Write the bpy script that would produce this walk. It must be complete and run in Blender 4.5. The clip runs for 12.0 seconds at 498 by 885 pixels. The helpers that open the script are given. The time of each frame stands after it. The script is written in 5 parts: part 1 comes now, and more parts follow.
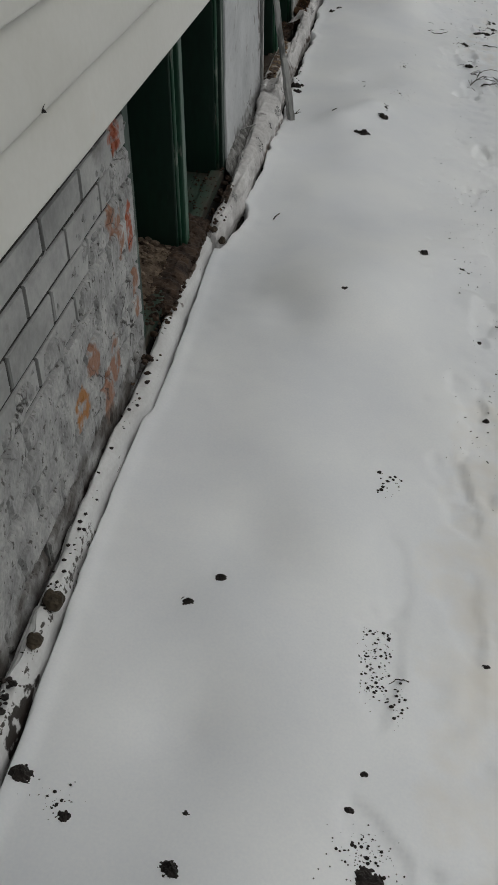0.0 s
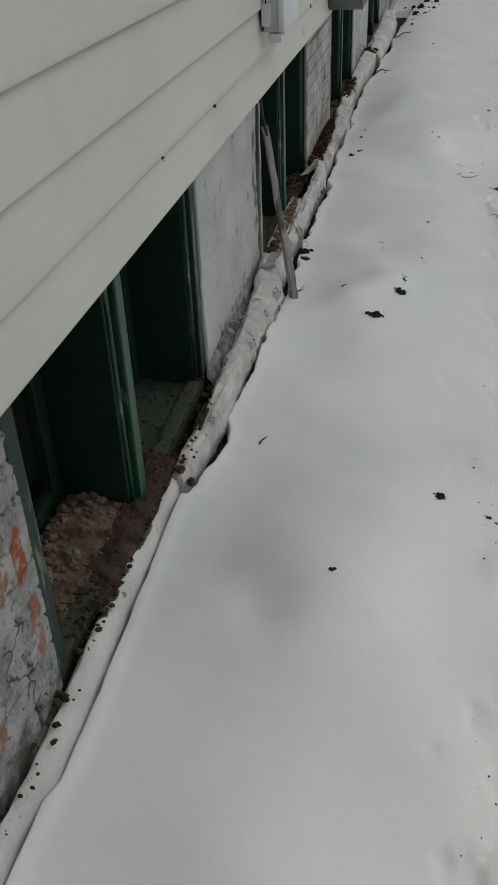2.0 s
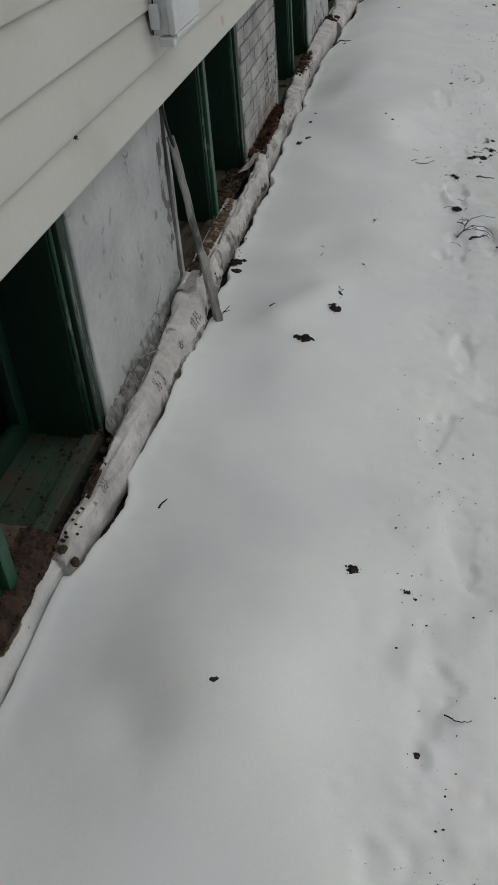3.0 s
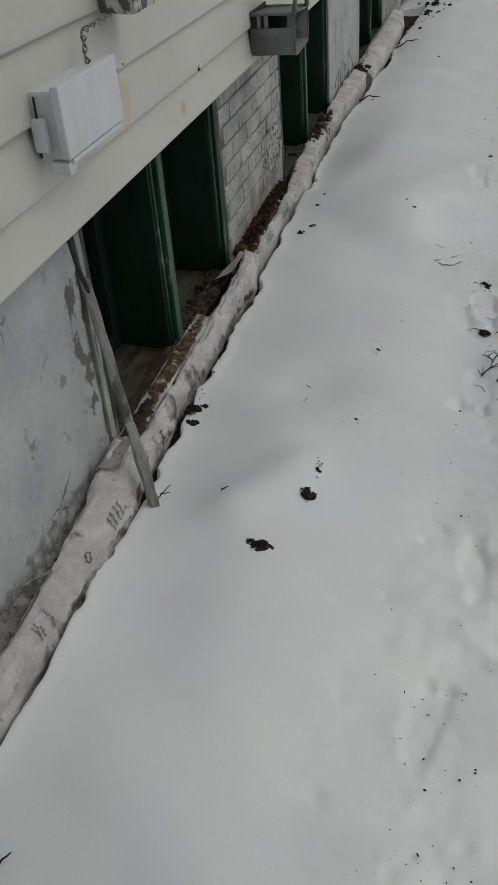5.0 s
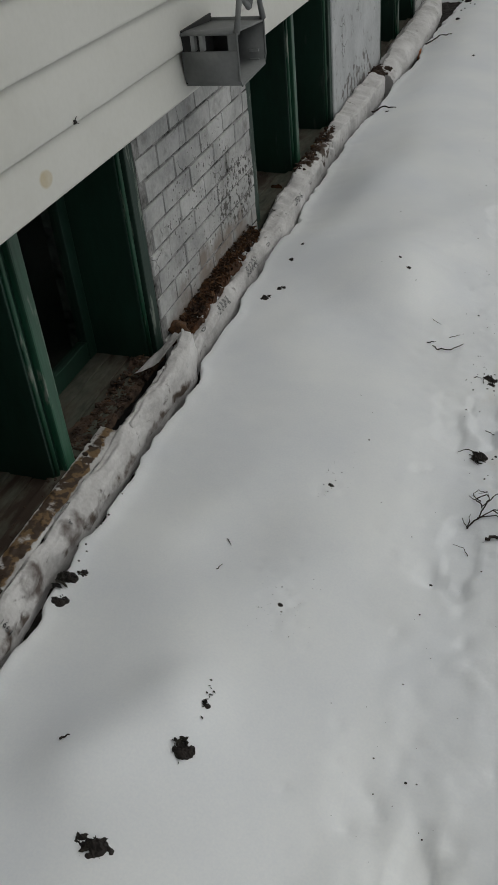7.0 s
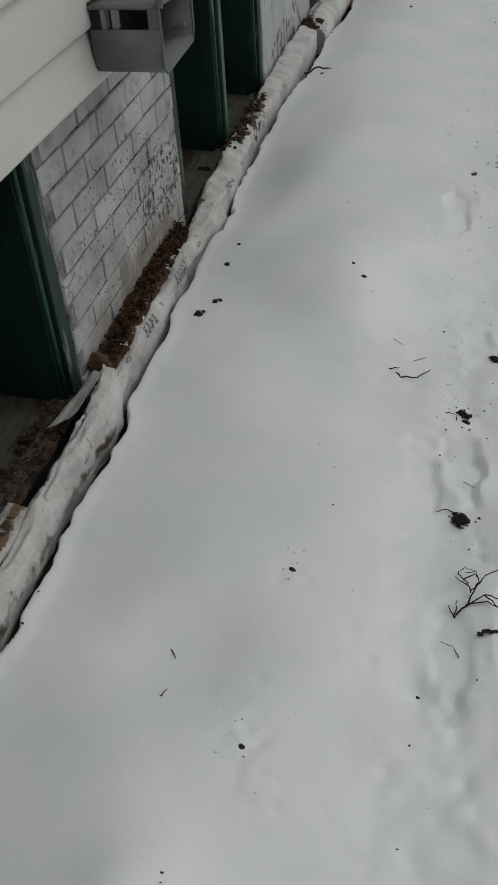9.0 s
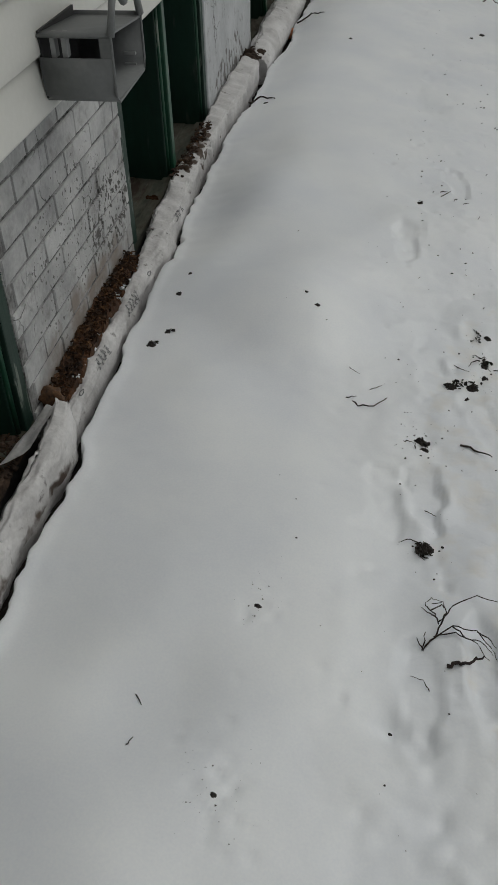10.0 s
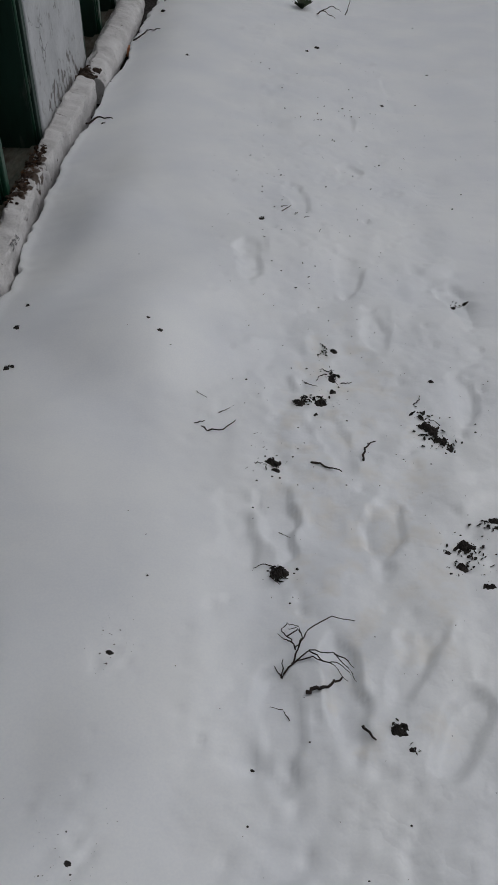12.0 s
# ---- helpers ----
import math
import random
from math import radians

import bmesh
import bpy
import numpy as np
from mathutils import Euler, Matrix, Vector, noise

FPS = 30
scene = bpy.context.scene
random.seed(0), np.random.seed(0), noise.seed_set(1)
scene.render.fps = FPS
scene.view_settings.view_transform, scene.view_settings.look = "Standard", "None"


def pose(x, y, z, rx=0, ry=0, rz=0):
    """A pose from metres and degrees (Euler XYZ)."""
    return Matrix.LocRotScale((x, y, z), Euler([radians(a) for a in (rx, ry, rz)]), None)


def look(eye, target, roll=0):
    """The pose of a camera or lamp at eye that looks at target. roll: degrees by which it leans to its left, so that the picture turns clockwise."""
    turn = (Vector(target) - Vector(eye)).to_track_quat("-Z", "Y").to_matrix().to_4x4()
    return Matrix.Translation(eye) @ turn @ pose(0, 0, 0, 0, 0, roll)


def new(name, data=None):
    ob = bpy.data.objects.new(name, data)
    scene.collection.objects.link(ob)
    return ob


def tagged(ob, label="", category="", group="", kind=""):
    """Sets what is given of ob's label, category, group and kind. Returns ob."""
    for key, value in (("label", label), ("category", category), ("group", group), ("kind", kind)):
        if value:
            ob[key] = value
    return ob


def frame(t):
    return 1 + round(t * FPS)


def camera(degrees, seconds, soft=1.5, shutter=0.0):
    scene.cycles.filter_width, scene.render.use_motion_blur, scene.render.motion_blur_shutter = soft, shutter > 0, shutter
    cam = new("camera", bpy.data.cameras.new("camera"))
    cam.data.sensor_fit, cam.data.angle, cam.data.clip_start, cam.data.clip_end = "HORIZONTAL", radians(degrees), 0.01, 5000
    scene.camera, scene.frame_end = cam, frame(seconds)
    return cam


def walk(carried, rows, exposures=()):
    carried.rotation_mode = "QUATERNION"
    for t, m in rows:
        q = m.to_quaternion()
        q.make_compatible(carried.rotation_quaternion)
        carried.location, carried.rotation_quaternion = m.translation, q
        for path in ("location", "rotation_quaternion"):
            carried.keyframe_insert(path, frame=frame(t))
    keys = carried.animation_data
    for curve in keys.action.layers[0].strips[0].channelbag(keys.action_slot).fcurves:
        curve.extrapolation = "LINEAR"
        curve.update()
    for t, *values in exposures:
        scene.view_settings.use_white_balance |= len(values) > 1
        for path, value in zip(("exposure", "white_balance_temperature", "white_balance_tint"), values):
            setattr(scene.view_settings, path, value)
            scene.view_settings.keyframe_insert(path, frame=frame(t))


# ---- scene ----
cam = camera(32.0, 12.0, soft=1.2)
METRES, EYE, TILT, LEAN, TURN = 4.8, 1.5, 0.0, 0.0, 8.7
ROWS = [
    (0.0, 0.0, 0.0, 0.0, 0.12, -39.11, -0.15),
    (0.5, 0.0101, 0.0298, -0.0027, -0.66, -39.0, 0.51),
    (1.0, 0.0495, 0.091, 0.0063, 0.82, -37.56, 1.82),
    (1.5, 0.0536, 0.1341, 0.0192, 4.16, -36.46, 1.87),
    (2.0, 0.0506, 0.1851, 0.025, 2.81, -33.83, 2.01),
    (2.5, 0.0881, 0.2431, 0.0178, 1.4, -34.61, 3.9),
    (3.0, 0.1195, 0.2775, 0.0377, 1.95, -36.34, 4.24),
    (3.5, 0.1295, 0.3324, 0.0403, 0.57, -36.57, 3.83),
    (5.5, 0.1856, 0.5657, 0.0365, 6.46, -34.9, 4.0),
    (6.0, 0.1939, 0.6213, 0.0308, 4.68, -35.49, 4.44),
    (6.5, 0.2344, 0.6745, 0.0277, 7.6, -35.14, 5.52),
    (8.5, 0.2388, 0.8418, 0.0277, 10.41, -42.01, 5.17),
    (9.0, 0.2136, 0.8515, 0.0271, 4.19, -40.65, 3.06),
    (9.5, 0.2071, 0.8576, 0.0255, 1.37, -39.64, 1.66),
    (10.0, 0.2027, 0.8616, 0.0248, 0.53, -39.17, 1.49),
    (10.5, 0.2103, 0.8655, 0.0235, -1.29, -39.93, 1.53),
    (11.0, 0.2154, 0.8707, 0.0249, -5.19, -39.94, 1.21),
    (11.5, 0.2221, 0.8734, 0.0266, -7.65, -39.21, 0.79),
    (12.0, 0.2297, 0.8767, 0.0264, -8.2, -38.7, 0.7),
]
walk(cam, [(t, pose(0, 0, EYE, TILT, LEAN, TURN) @ pose(METRES * x, METRES * y, METRES * z, 90 + pitch, roll, yaw)) for t, x, y, z, yaw, pitch, roll in ROWS],
     [(0.0, 0.04, 6500, 6), (2.0, 0.02, 6500, 6), (5.5, -0.02, 6500, 6), (6.5, 0.03, 6500, 5), (9.5, 0.04, 6480, 5), (10.5, -0.04, 6500, 5), (11.0, -0.12, 6520, 6), (11.4, -0.14, 6380, 8), (12.0, -0.12, 6240, 10)])

# ---- light ----
world = bpy.data.worlds.new("overcast_sky")
scene.world = world
world.use_nodes = True
wn, wl = world.node_tree.nodes, world.node_tree.links
sky = wn.new("ShaderNodeTexSky")
sky.sky_type, sky.sun_disc = "NISHITA", False
sky.sun_elevation, sky.sun_rotation = radians(48), radians(60)
sky.dust_density = 4.0
grey = wn.new("ShaderNodeHueSaturation")
grey.inputs["Saturation"].default_value = 0.22
wl.new(sky.outputs[0], grey.inputs["Color"])
wl.new(grey.outputs[0], wn["Background"].inputs["Color"])
wn["Background"].inputs["Strength"].default_value = 0.050
sun_data = bpy.data.lights.new("sun", "SUN")
sun_data.energy, sun_data.angle, sun_data.color = 0.44, radians(80), (1.0, 0.97, 0.93)
sun = new("sun", sun_data)
sun.matrix_world = look((2.2, 3.4, 6), (0, 4.5, 0))

# ---- materials ----


def material(name, dark, light, rough=0.8, scale=8.0, fine=90.0, bump=0.3, depth=0.004, metal=0.0,
             stain=None, stain_scale=3.0, stain_edge=(0.55, 0.62), stretch=(1, 1, 1), local=False, vary=0.0):
    """Two tones mixed by noise at two scales, with a bump, and a patchy stain over them."""
    m = bpy.data.materials.new(name)
    m.use_nodes = True
    n, k = m.node_tree.nodes, m.node_tree.links
    bsdf = n["Principled BSDF"]
    if local:
        where = n.new("ShaderNodeTexCoord").outputs["Object"]
    else:
        where = n.new("ShaderNodeNewGeometry").outputs["Position"]
    mapping = n.new("ShaderNodeMapping")
    mapping.inputs["Scale"].default_value = stretch
    k.new(where, mapping.inputs[0])
    big, small = n.new("ShaderNodeTexNoise"), n.new("ShaderNodeTexNoise")
    big.inputs["Scale"].default_value, small.inputs["Scale"].default_value = scale, fine
    big.inputs["Detail"].default_value, small.inputs["Detail"].default_value = 6, 4
    k.new(mapping.outputs[0], big.inputs["Vector"]), k.new(mapping.outputs[0], small.inputs["Vector"])
    both = n.new("ShaderNodeMath")
    both.operation = "MULTIPLY_ADD"
    both.inputs[1].default_value = 0.4
    k.new(small.outputs[0], both.inputs[0]), k.new(big.outputs[0], both.inputs[2])
    ramp = n.new("ShaderNodeMapRange")
    ramp.inputs["From Min"].default_value, ramp.inputs["From Max"].default_value = 0.5, 0.9
    k.new(both.outputs[0], ramp.inputs["Value"])
    mix = n.new("ShaderNodeMix")
    mix.data_type = "RGBA"
    mix.inputs["A"].default_value, mix.inputs["B"].default_value = (*dark, 1), (*light, 1)
    k.new(ramp.outputs[0], mix.inputs["Factor"])
    colour = mix.outputs["Result"]
    if stain:
        patch = n.new("ShaderNodeTexNoise")
        patch.inputs["Scale"].default_value, patch.inputs["Detail"].default_value = stain_scale, 9
        patch.inputs["Roughness"].default_value = 0.62
        k.new(mapping.outputs[0], patch.inputs["Vector"])
        edge = n.new("ShaderNodeMapRange")
        edge.inputs["From Min"].default_value, edge.inputs["From Max"].default_value = stain_edge
        k.new(patch.outputs[0], edge.inputs["Value"])
        over = n.new("ShaderNodeMix")
        over.data_type = "RGBA"
        over.inputs["B"].default_value = (*stain, 1)
        k.new(edge.outputs[0], over.inputs["Factor"])
        k.new(colour, over.inputs["A"])
        colour = over.outputs["Result"]
    if vary:
        info = n.new("ShaderNodeObjectInfo")
        shift = n.new("ShaderNodeMapRange")
        shift.inputs["To Min"].default_value, shift.inputs["To Max"].default_value = 1 - vary, 1 + vary
        k.new(info.outputs["Random"], shift.inputs["Value"])
        hsv = n.new("ShaderNodeHueSaturation")
        k.new(shift.outputs[0], hsv.inputs["Value"])
        k.new(colour, hsv.inputs["Color"])
        colour = hsv.outputs[0]
    k.new(colour, bsdf.inputs["Base Color"])
    relief = n.new("ShaderNodeBump")
    relief.inputs["Strength"].default_value, relief.inputs["Distance"].default_value = bump, depth
    k.new(both.outputs[0], relief.inputs["Height"])
    k.new(relief.outputs[0], bsdf.inputs["Normal"])
    bsdf.inputs["Roughness"].default_value, bsdf.inputs["Metallic"].default_value = rough, metal
    return m


def region_stain(m, colour, centre, radius, scale, edge):
    """A patchy stain, in places painted shade, that keeps to one area, laid over a material made by material()."""
    n, k = m.node_tree.nodes, m.node_tree.links
    bsdf = n["Principled BSDF"]
    before = bsdf.inputs["Base Color"].links[0].from_socket
    geo = n.new("ShaderNodeNewGeometry")
    place = n.new("ShaderNodeMapping")
    place.vector_type = "POINT"
    place.inputs["Scale"].default_value = [1 / r for r in radius]
    place.inputs["Location"].default_value = [-c / r for c, r in zip(centre, radius)]
    k.new(geo.outputs["Position"], place.inputs[0])
    far = n.new("ShaderNodeVectorMath")
    far.operation = "LENGTH"
    k.new(place.outputs[0], far.inputs[0])
    patch = n.new("ShaderNodeTexNoise")
    patch.inputs["Scale"].default_value, patch.inputs["Detail"].default_value = scale, 8
    k.new(geo.outputs["Position"], patch.inputs["Vector"])
    fall = n.new("ShaderNodeMapRange")
    fall.inputs["From Min"].default_value, fall.inputs["From Max"].default_value = 0.5, 1.0
    fall.inputs["To Min"].default_value, fall.inputs["To Max"].default_value = 0.0, 0.5
    k.new(far.outputs["Value"], fall.inputs["Value"])
    left = n.new("ShaderNodeMath")
    left.operation = "SUBTRACT"
    k.new(patch.outputs[0], left.inputs[0]), k.new(fall.outputs[0], left.inputs[1])
    cut = n.new("ShaderNodeMapRange")
    cut.inputs["From Min"].default_value, cut.inputs["From Max"].default_value = edge
    k.new(left.outputs[0], cut.inputs["Value"])
    over = n.new("ShaderNodeMix")
    over.data_type = "RGBA"
    over.inputs["B"].default_value = (*colour, 1)
    k.new(cut.outputs[0], over.inputs["Factor"])
    k.new(before, over.inputs["A"])
    k.new(over.outputs["Result"], bsdf.inputs["Base Color"])
    return m


def cracks(m, colour, scale, width, cover, deep=0.004):
    """Broken crack lines, with relief, over a material made by material()."""
    n, k = m.node_tree.nodes, m.node_tree.links
    bsdf = n["Principled BSDF"]
    before = bsdf.inputs["Base Color"].links[0].from_socket
    normal = bsdf.inputs["Normal"].links[0].from_socket
    geo, warp, bent = n.new("ShaderNodeNewGeometry"), n.new("ShaderNodeTexNoise"), n.new("ShaderNodeVectorMath")
    warp.inputs["Scale"].default_value, warp.inputs["Detail"].default_value = scale * 1.3, 5
    bent.operation = "MULTIPLY_ADD"
    bent.inputs[1].default_value = (0.8 / scale,) * 3
    k.new(geo.outputs["Position"], warp.inputs["Vector"])
    k.new(warp.outputs["Color"], bent.inputs[0]), k.new(geo.outputs["Position"], bent.inputs[2])
    cell = n.new("ShaderNodeTexVoronoi")
    cell.feature = "DISTANCE_TO_EDGE"
    cell.inputs["Scale"].default_value = scale
    k.new(bent.outputs[0], cell.inputs["Vector"])
    line = n.new("ShaderNodeMapRange")
    line.inputs["From Min"].default_value, line.inputs["From Max"].default_value = 0.0, width
    line.inputs["To Min"].default_value, line.inputs["To Max"].default_value = 1.0, 0.0
    k.new(cell.outputs["Distance"], line.inputs["Value"])
    mask, cut, both = n.new("ShaderNodeTexNoise"), n.new("ShaderNodeMapRange"), n.new("ShaderNodeMath")
    mask.inputs["Scale"].default_value = scale * 0.6
    cut.inputs["From Min"].default_value, cut.inputs["From Max"].default_value = cover, cover + 0.1
    both.operation = "MULTIPLY"
    k.new(geo.outputs["Position"], mask.inputs["Vector"])
    k.new(mask.outputs[0], cut.inputs["Value"])
    k.new(line.outputs[0], both.inputs[0]), k.new(cut.outputs[0], both.inputs[1])
    over = n.new("ShaderNodeMix")
    over.data_type = "RGBA"
    over.inputs["B"].default_value = (*colour, 1)
    k.new(both.outputs[0], over.inputs["Factor"]), k.new(before, over.inputs["A"])
    k.new(over.outputs["Result"], bsdf.inputs["Base Color"])
    relief = n.new("ShaderNodeBump")
    relief.invert = True
    relief.inputs["Strength"].default_value, relief.inputs["Distance"].default_value = 0.8, deep
    k.new(both.outputs[0], relief.inputs["Height"]), k.new(normal, relief.inputs["Normal"])
    k.new(relief.outputs[0], bsdf.inputs["Normal"])
    return m


def creases(m, scale, deep, strength=0.7):
    """Crumpled relief of broad ridges."""
    n, k = m.node_tree.nodes, m.node_tree.links
    bsdf = n["Principled BSDF"]
    normal = bsdf.inputs["Normal"].links[0].from_socket
    geo, ridge, relief = n.new("ShaderNodeNewGeometry"), n.new("ShaderNodeTexNoise"), n.new("ShaderNodeBump")
    ridge.noise_type = "RIDGED_MULTIFRACTAL"
    ridge.inputs["Scale"].default_value, ridge.inputs["Detail"].default_value = scale, 3
    relief.inputs["Strength"].default_value, relief.inputs["Distance"].default_value = strength, deep
    k.new(geo.outputs["Position"], ridge.inputs["Vector"]), k.new(ridge.outputs[0], relief.inputs["Height"])
    k.new(normal, relief.inputs["Normal"]), k.new(relief.outputs[0], bsdf.inputs["Normal"])
    return m


SNOW = material("snow", (0.80, 0.82, 0.86), (0.90, 0.91, 0.92), 0.45, 2.5, 160, 0.12, 0.003)
SNOW.node_tree.nodes["Principled BSDF"].inputs["Sheen Weight"].default_value = 0.25
SNOW.node_tree.nodes["Principled BSDF"].inputs["Sheen Roughness"].default_value = 0.4
SNOW.node_tree.nodes["Principled BSDF"].inputs["Specular IOR Level"].default_value = 1.0


def trodden(m, x0, x1, scale, deep):
    """Ragged fine relief on the walked strip beyond a distance from the wall."""
    n, k = m.node_tree.nodes, m.node_tree.links
    bsdf = n["Principled BSDF"]
    normal = bsdf.inputs["Normal"].links[0].from_socket
    geo, axes, grain, wide = n.new("ShaderNodeNewGeometry"), n.new("ShaderNodeSeparateXYZ"), n.new("ShaderNodeTexNoise"), n.new("ShaderNodeTexNoise")
    grain.inputs["Scale"].default_value, grain.inputs["Detail"].default_value, grain.inputs["Roughness"].default_value = scale, 2.5, 0.5
    wide.inputs["Scale"].default_value = 3.0
    k.new(geo.outputs["Position"], axes.inputs[0]), k.new(geo.outputs["Position"], grain.inputs["Vector"]), k.new(geo.outputs["Position"], wide.inputs["Vector"])
    add, ramp, gain, relief = n.new("ShaderNodeMath"), n.new("ShaderNodeMapRange"), n.new("ShaderNodeMath"), n.new("ShaderNodeBump")
    add.operation, gain.operation = "MULTIPLY_ADD", "MULTIPLY"
    add.inputs[1].default_value = 0.8
    k.new(wide.outputs[0], add.inputs[0]), k.new(axes.outputs["X"], add.inputs[2])
    ramp.inputs["From Min"].default_value, ramp.inputs["From Max"].default_value = x0, x1
    k.new(add.outputs[0], ramp.inputs["Value"])
    lump_cut = n.new("ShaderNodeMapRange")
    lump_cut.inputs["From Min"].default_value, lump_cut.inputs["From Max"].default_value = 0.50, 0.80
    k.new(grain.outputs[0], lump_cut.inputs["Value"])
    k.new(lump_cut.outputs[0], gain.inputs[0]), k.new(ramp.outputs[0], gain.inputs[1])
    relief.inputs["Strength"].default_value, relief.inputs["Distance"].default_value = 0.75, deep
    k.new(gain.outputs[0], relief.inputs["Height"]), k.new(normal, relief.inputs["Normal"])
    k.new(relief.outputs[0], bsdf.inputs["Normal"])


trodden(SNOW, 0.62, 1.15, 13, 0.0035)
region_stain(SNOW, (0.83, 0.785, 0.72), (0.55, 1.3, -0.1), (0.5, 1.8, 1.0), 7, (0.35, 0.75))
region_stain(SNOW, (0.78, 0.74, 0.68), (0.75, 6.3, -0.1), (0.5, 1.6, 1.0), 10, (0.50, 0.85))
SIDING = material("siding_vinyl", (0.62, 0.615, 0.575), (0.68, 0.675, 0.64), 0.45, 1.5, 60, 0.05, 0.002,
                  stain=(0.57, 0.56, 0.51), stain_scale=2.2, stain_edge=(0.55, 0.8))
region_stain(SIDING, (0.60, 0.50, 0.36), (-0.58, 4.93, 1.07), (0.2, 0.17, 0.13), 6, (0.25, 0.6))
region_stain(SIDING, (0.52, 0.45, 0.31), (-0.58, 5.50, 0.92), (0.2, 0.05, 0.035), 6, (0.3, 0.5))
BRICK_OLD = material("peeling_painted_brick", (0.25, 0.253, 0.252), (0.40, 0.402, 0.395), 0.85, 6, 60, 0.5, 0.005,
                     stain=(0.18, 0.176, 0.17), stain_scale=9, stain_edge=(0.60, 0.74), vary=0.08)
SKIM = material("flaking_limewash", (0.20, 0.202, 0.204), (0.44, 0.44, 0.435), 0.9, 14, 95, 1.0, 0.006,
                stain=(0.10, 0.095, 0.09), stain_scale=55, stain_edge=(0.59, 0.64), stretch=(1, 1, 0.8))
for old in (BRICK_OLD, SKIM):
    for oy, oz, ry, rz in ((2.075, .735, .05, .05), (2.11, .47, .03, .08), (2.12, .27, .03, .09), (1.60, .235, .06, .055), (1.97, .55, .04, .05), (2.03, .50, .03, .08), (1.80, .12, .05, .10), (1.72, .30, .05, .05), (1.88, .20, .05, .07)):
        region_stain(old, (0.30, 0.085, 0.045) if oz > .6 or oz == .47 else (0.27, 0.145, 0.10) if oz != .235 else (0.33, 0.15, 0.05), (-0.66, oy, oz), (0.2, 1.5 * ry, 1.5 * rz), 30, (0.35, 0.52))
    # Patchy darker tone towards the foot of the bricks.
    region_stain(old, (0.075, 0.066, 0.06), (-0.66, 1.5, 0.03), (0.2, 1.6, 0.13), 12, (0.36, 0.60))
cracks(SKIM, (0.045, 0.042, 0.04), 9, 0.030, 0.55)
creases(SKIM, 60, 0.004, 0.6)
BRICK_WHITE = material("white_painted_brick", (0.31, 0.31, 0.31), (0.52, 0.52, 0.515), 0.85, 7, 60, 0.8, 0.007,
                       stain=(0.22, 0.21, 0.20), stain_scale=11, stain_edge=(0.54, 0.72), vary=0.07)
region_stain(BRICK_WHITE, (0.09, 0.085, 0.08), (-0.66, 7.05, 0.30), (0.2, 0.40, 0.26), 46, (0.53, 0.58))
region_stain(BRICK_WHITE, (0.13, 0.125, 0.12), (-0.66, 6.7, 0.36), (0.2, 0.75, 0.5), 60, (0.60, 0.65))
region_stain(BRICK_WHITE, (0.24, 0.205, 0.18), (-0.66, 6.72, 0.10), (0.2, 0.8, 0.20), 9, (0.30, 0.58))
cracks(BRICK_WHITE, (0.06, 0.056, 0.052), 9, 0.024, 0.57)
MORTAR_WHITE = material("painted_mortar", (0.03, 0.029, 0.027), (0.33, 0.325, 0.32), 0.9, 17, 80, 0.8, 0.006)
MORTAR = material("grey_mortar", (0.006, 0.006, 0.005), (0.05, 0.047, 0.045), 0.95, 9, 80, 0.8, 0.006)
PLASTER = material("white_plaster", (0.39, 0.402, 0.414), (0.54, 0.55, 0.562), 0.8, 4, 45, 0.5, 0.005,
                   stain=(0.27, 0.265, 0.26), stain_scale=12, stain_edge=(0.59, 0.68))
region_stain(PLASTER, (0.22, 0.215, 0.21), (-0.66, 4.15, 0.05), (0.2, 0.75, 0.12), 26, (0.36, 0.60))
region_stain(PLASTER, (0.16, 0.15, 0.145), (-0.66, 4.60, 0.5), (0.2, 0.10, 0.45), 16, (0.48, 0.54))
region_stain(PLASTER, (0.16, 0.15, 0.145), (-0.66, 9.45, 0.10), (0.2, 0.9, 0.30), 15, (0.50, 0.58))
cracks(PLASTER, (0.13, 0.125, 0.12), 5, 0.018, 0.56)
GREEN = material("green_paint", (0.0035, 0.020, 0.012), (0.010, 0.044, 0.028), 0.5, 5, 60, 0.35, 0.003,
                 stain=(0.045, 0.065, 0.050), stain_scale=18, stain_edge=(0.64, 0.72), stretch=(1, 1, 0.25))
GREEN_WORN = material("streaked_green_paint", (0.004, 0.019, 0.012), (0.009, 0.038, 0.025), 0.6, 6, 70, 0.5, 0.004,
                      stain=(0.14, 0.165, 0.14), stain_scale=34, stain_edge=(0.57, 0.62), stretch=(1, 1, 0.14))
GREEN_LIGHT = material("worn_green_paint", (0.006, 0.042, 0.022), (0.020, 0.098, 0.054), 0.4, 6, 70, 0.5, 0.004,
                       stain=(0.20, 0.23, 0.195), stain_scale=26, stain_edge=(0.60, 0.66), stretch=(1, 1, 0.16))
SILL = material("weathered_sill_wood", (0.036, 0.040, 0.029), (0.135, 0.132, 0.102), 0.9, 9, 80, 0.7, 0.004,
                stain=(0.035, 0.022, 0.014), stain_scale=9, stain_edge=(0.46, 0.60), stretch=(1, 0.3, 1))
SILL_GREEN = material("green_sill_paint", (0.012, 0.034, 0.022), (0.045, 0.080, 0.056), 0.7, 8, 70, 0.5, 0.003,
                      stain=(0.055, 0.045, 0.032), stain_scale=10, stain_edge=(0.46, 0.62), stretch=(1, 0.4, 1))
DIRT = material("brown_crumbled_dirt", (0.016, 0.010, 0.007), (0.075, 0.046, 0.030), 0.95, 20, 140, 1.0, 0.006, vary=0.2)
RUBBLE = material("tan_rubble", (0.07, 0.048, 0.034), (0.28, 0.21, 0.155), 0.95, 22, 140, 1.0, 0.006, vary=0.3)
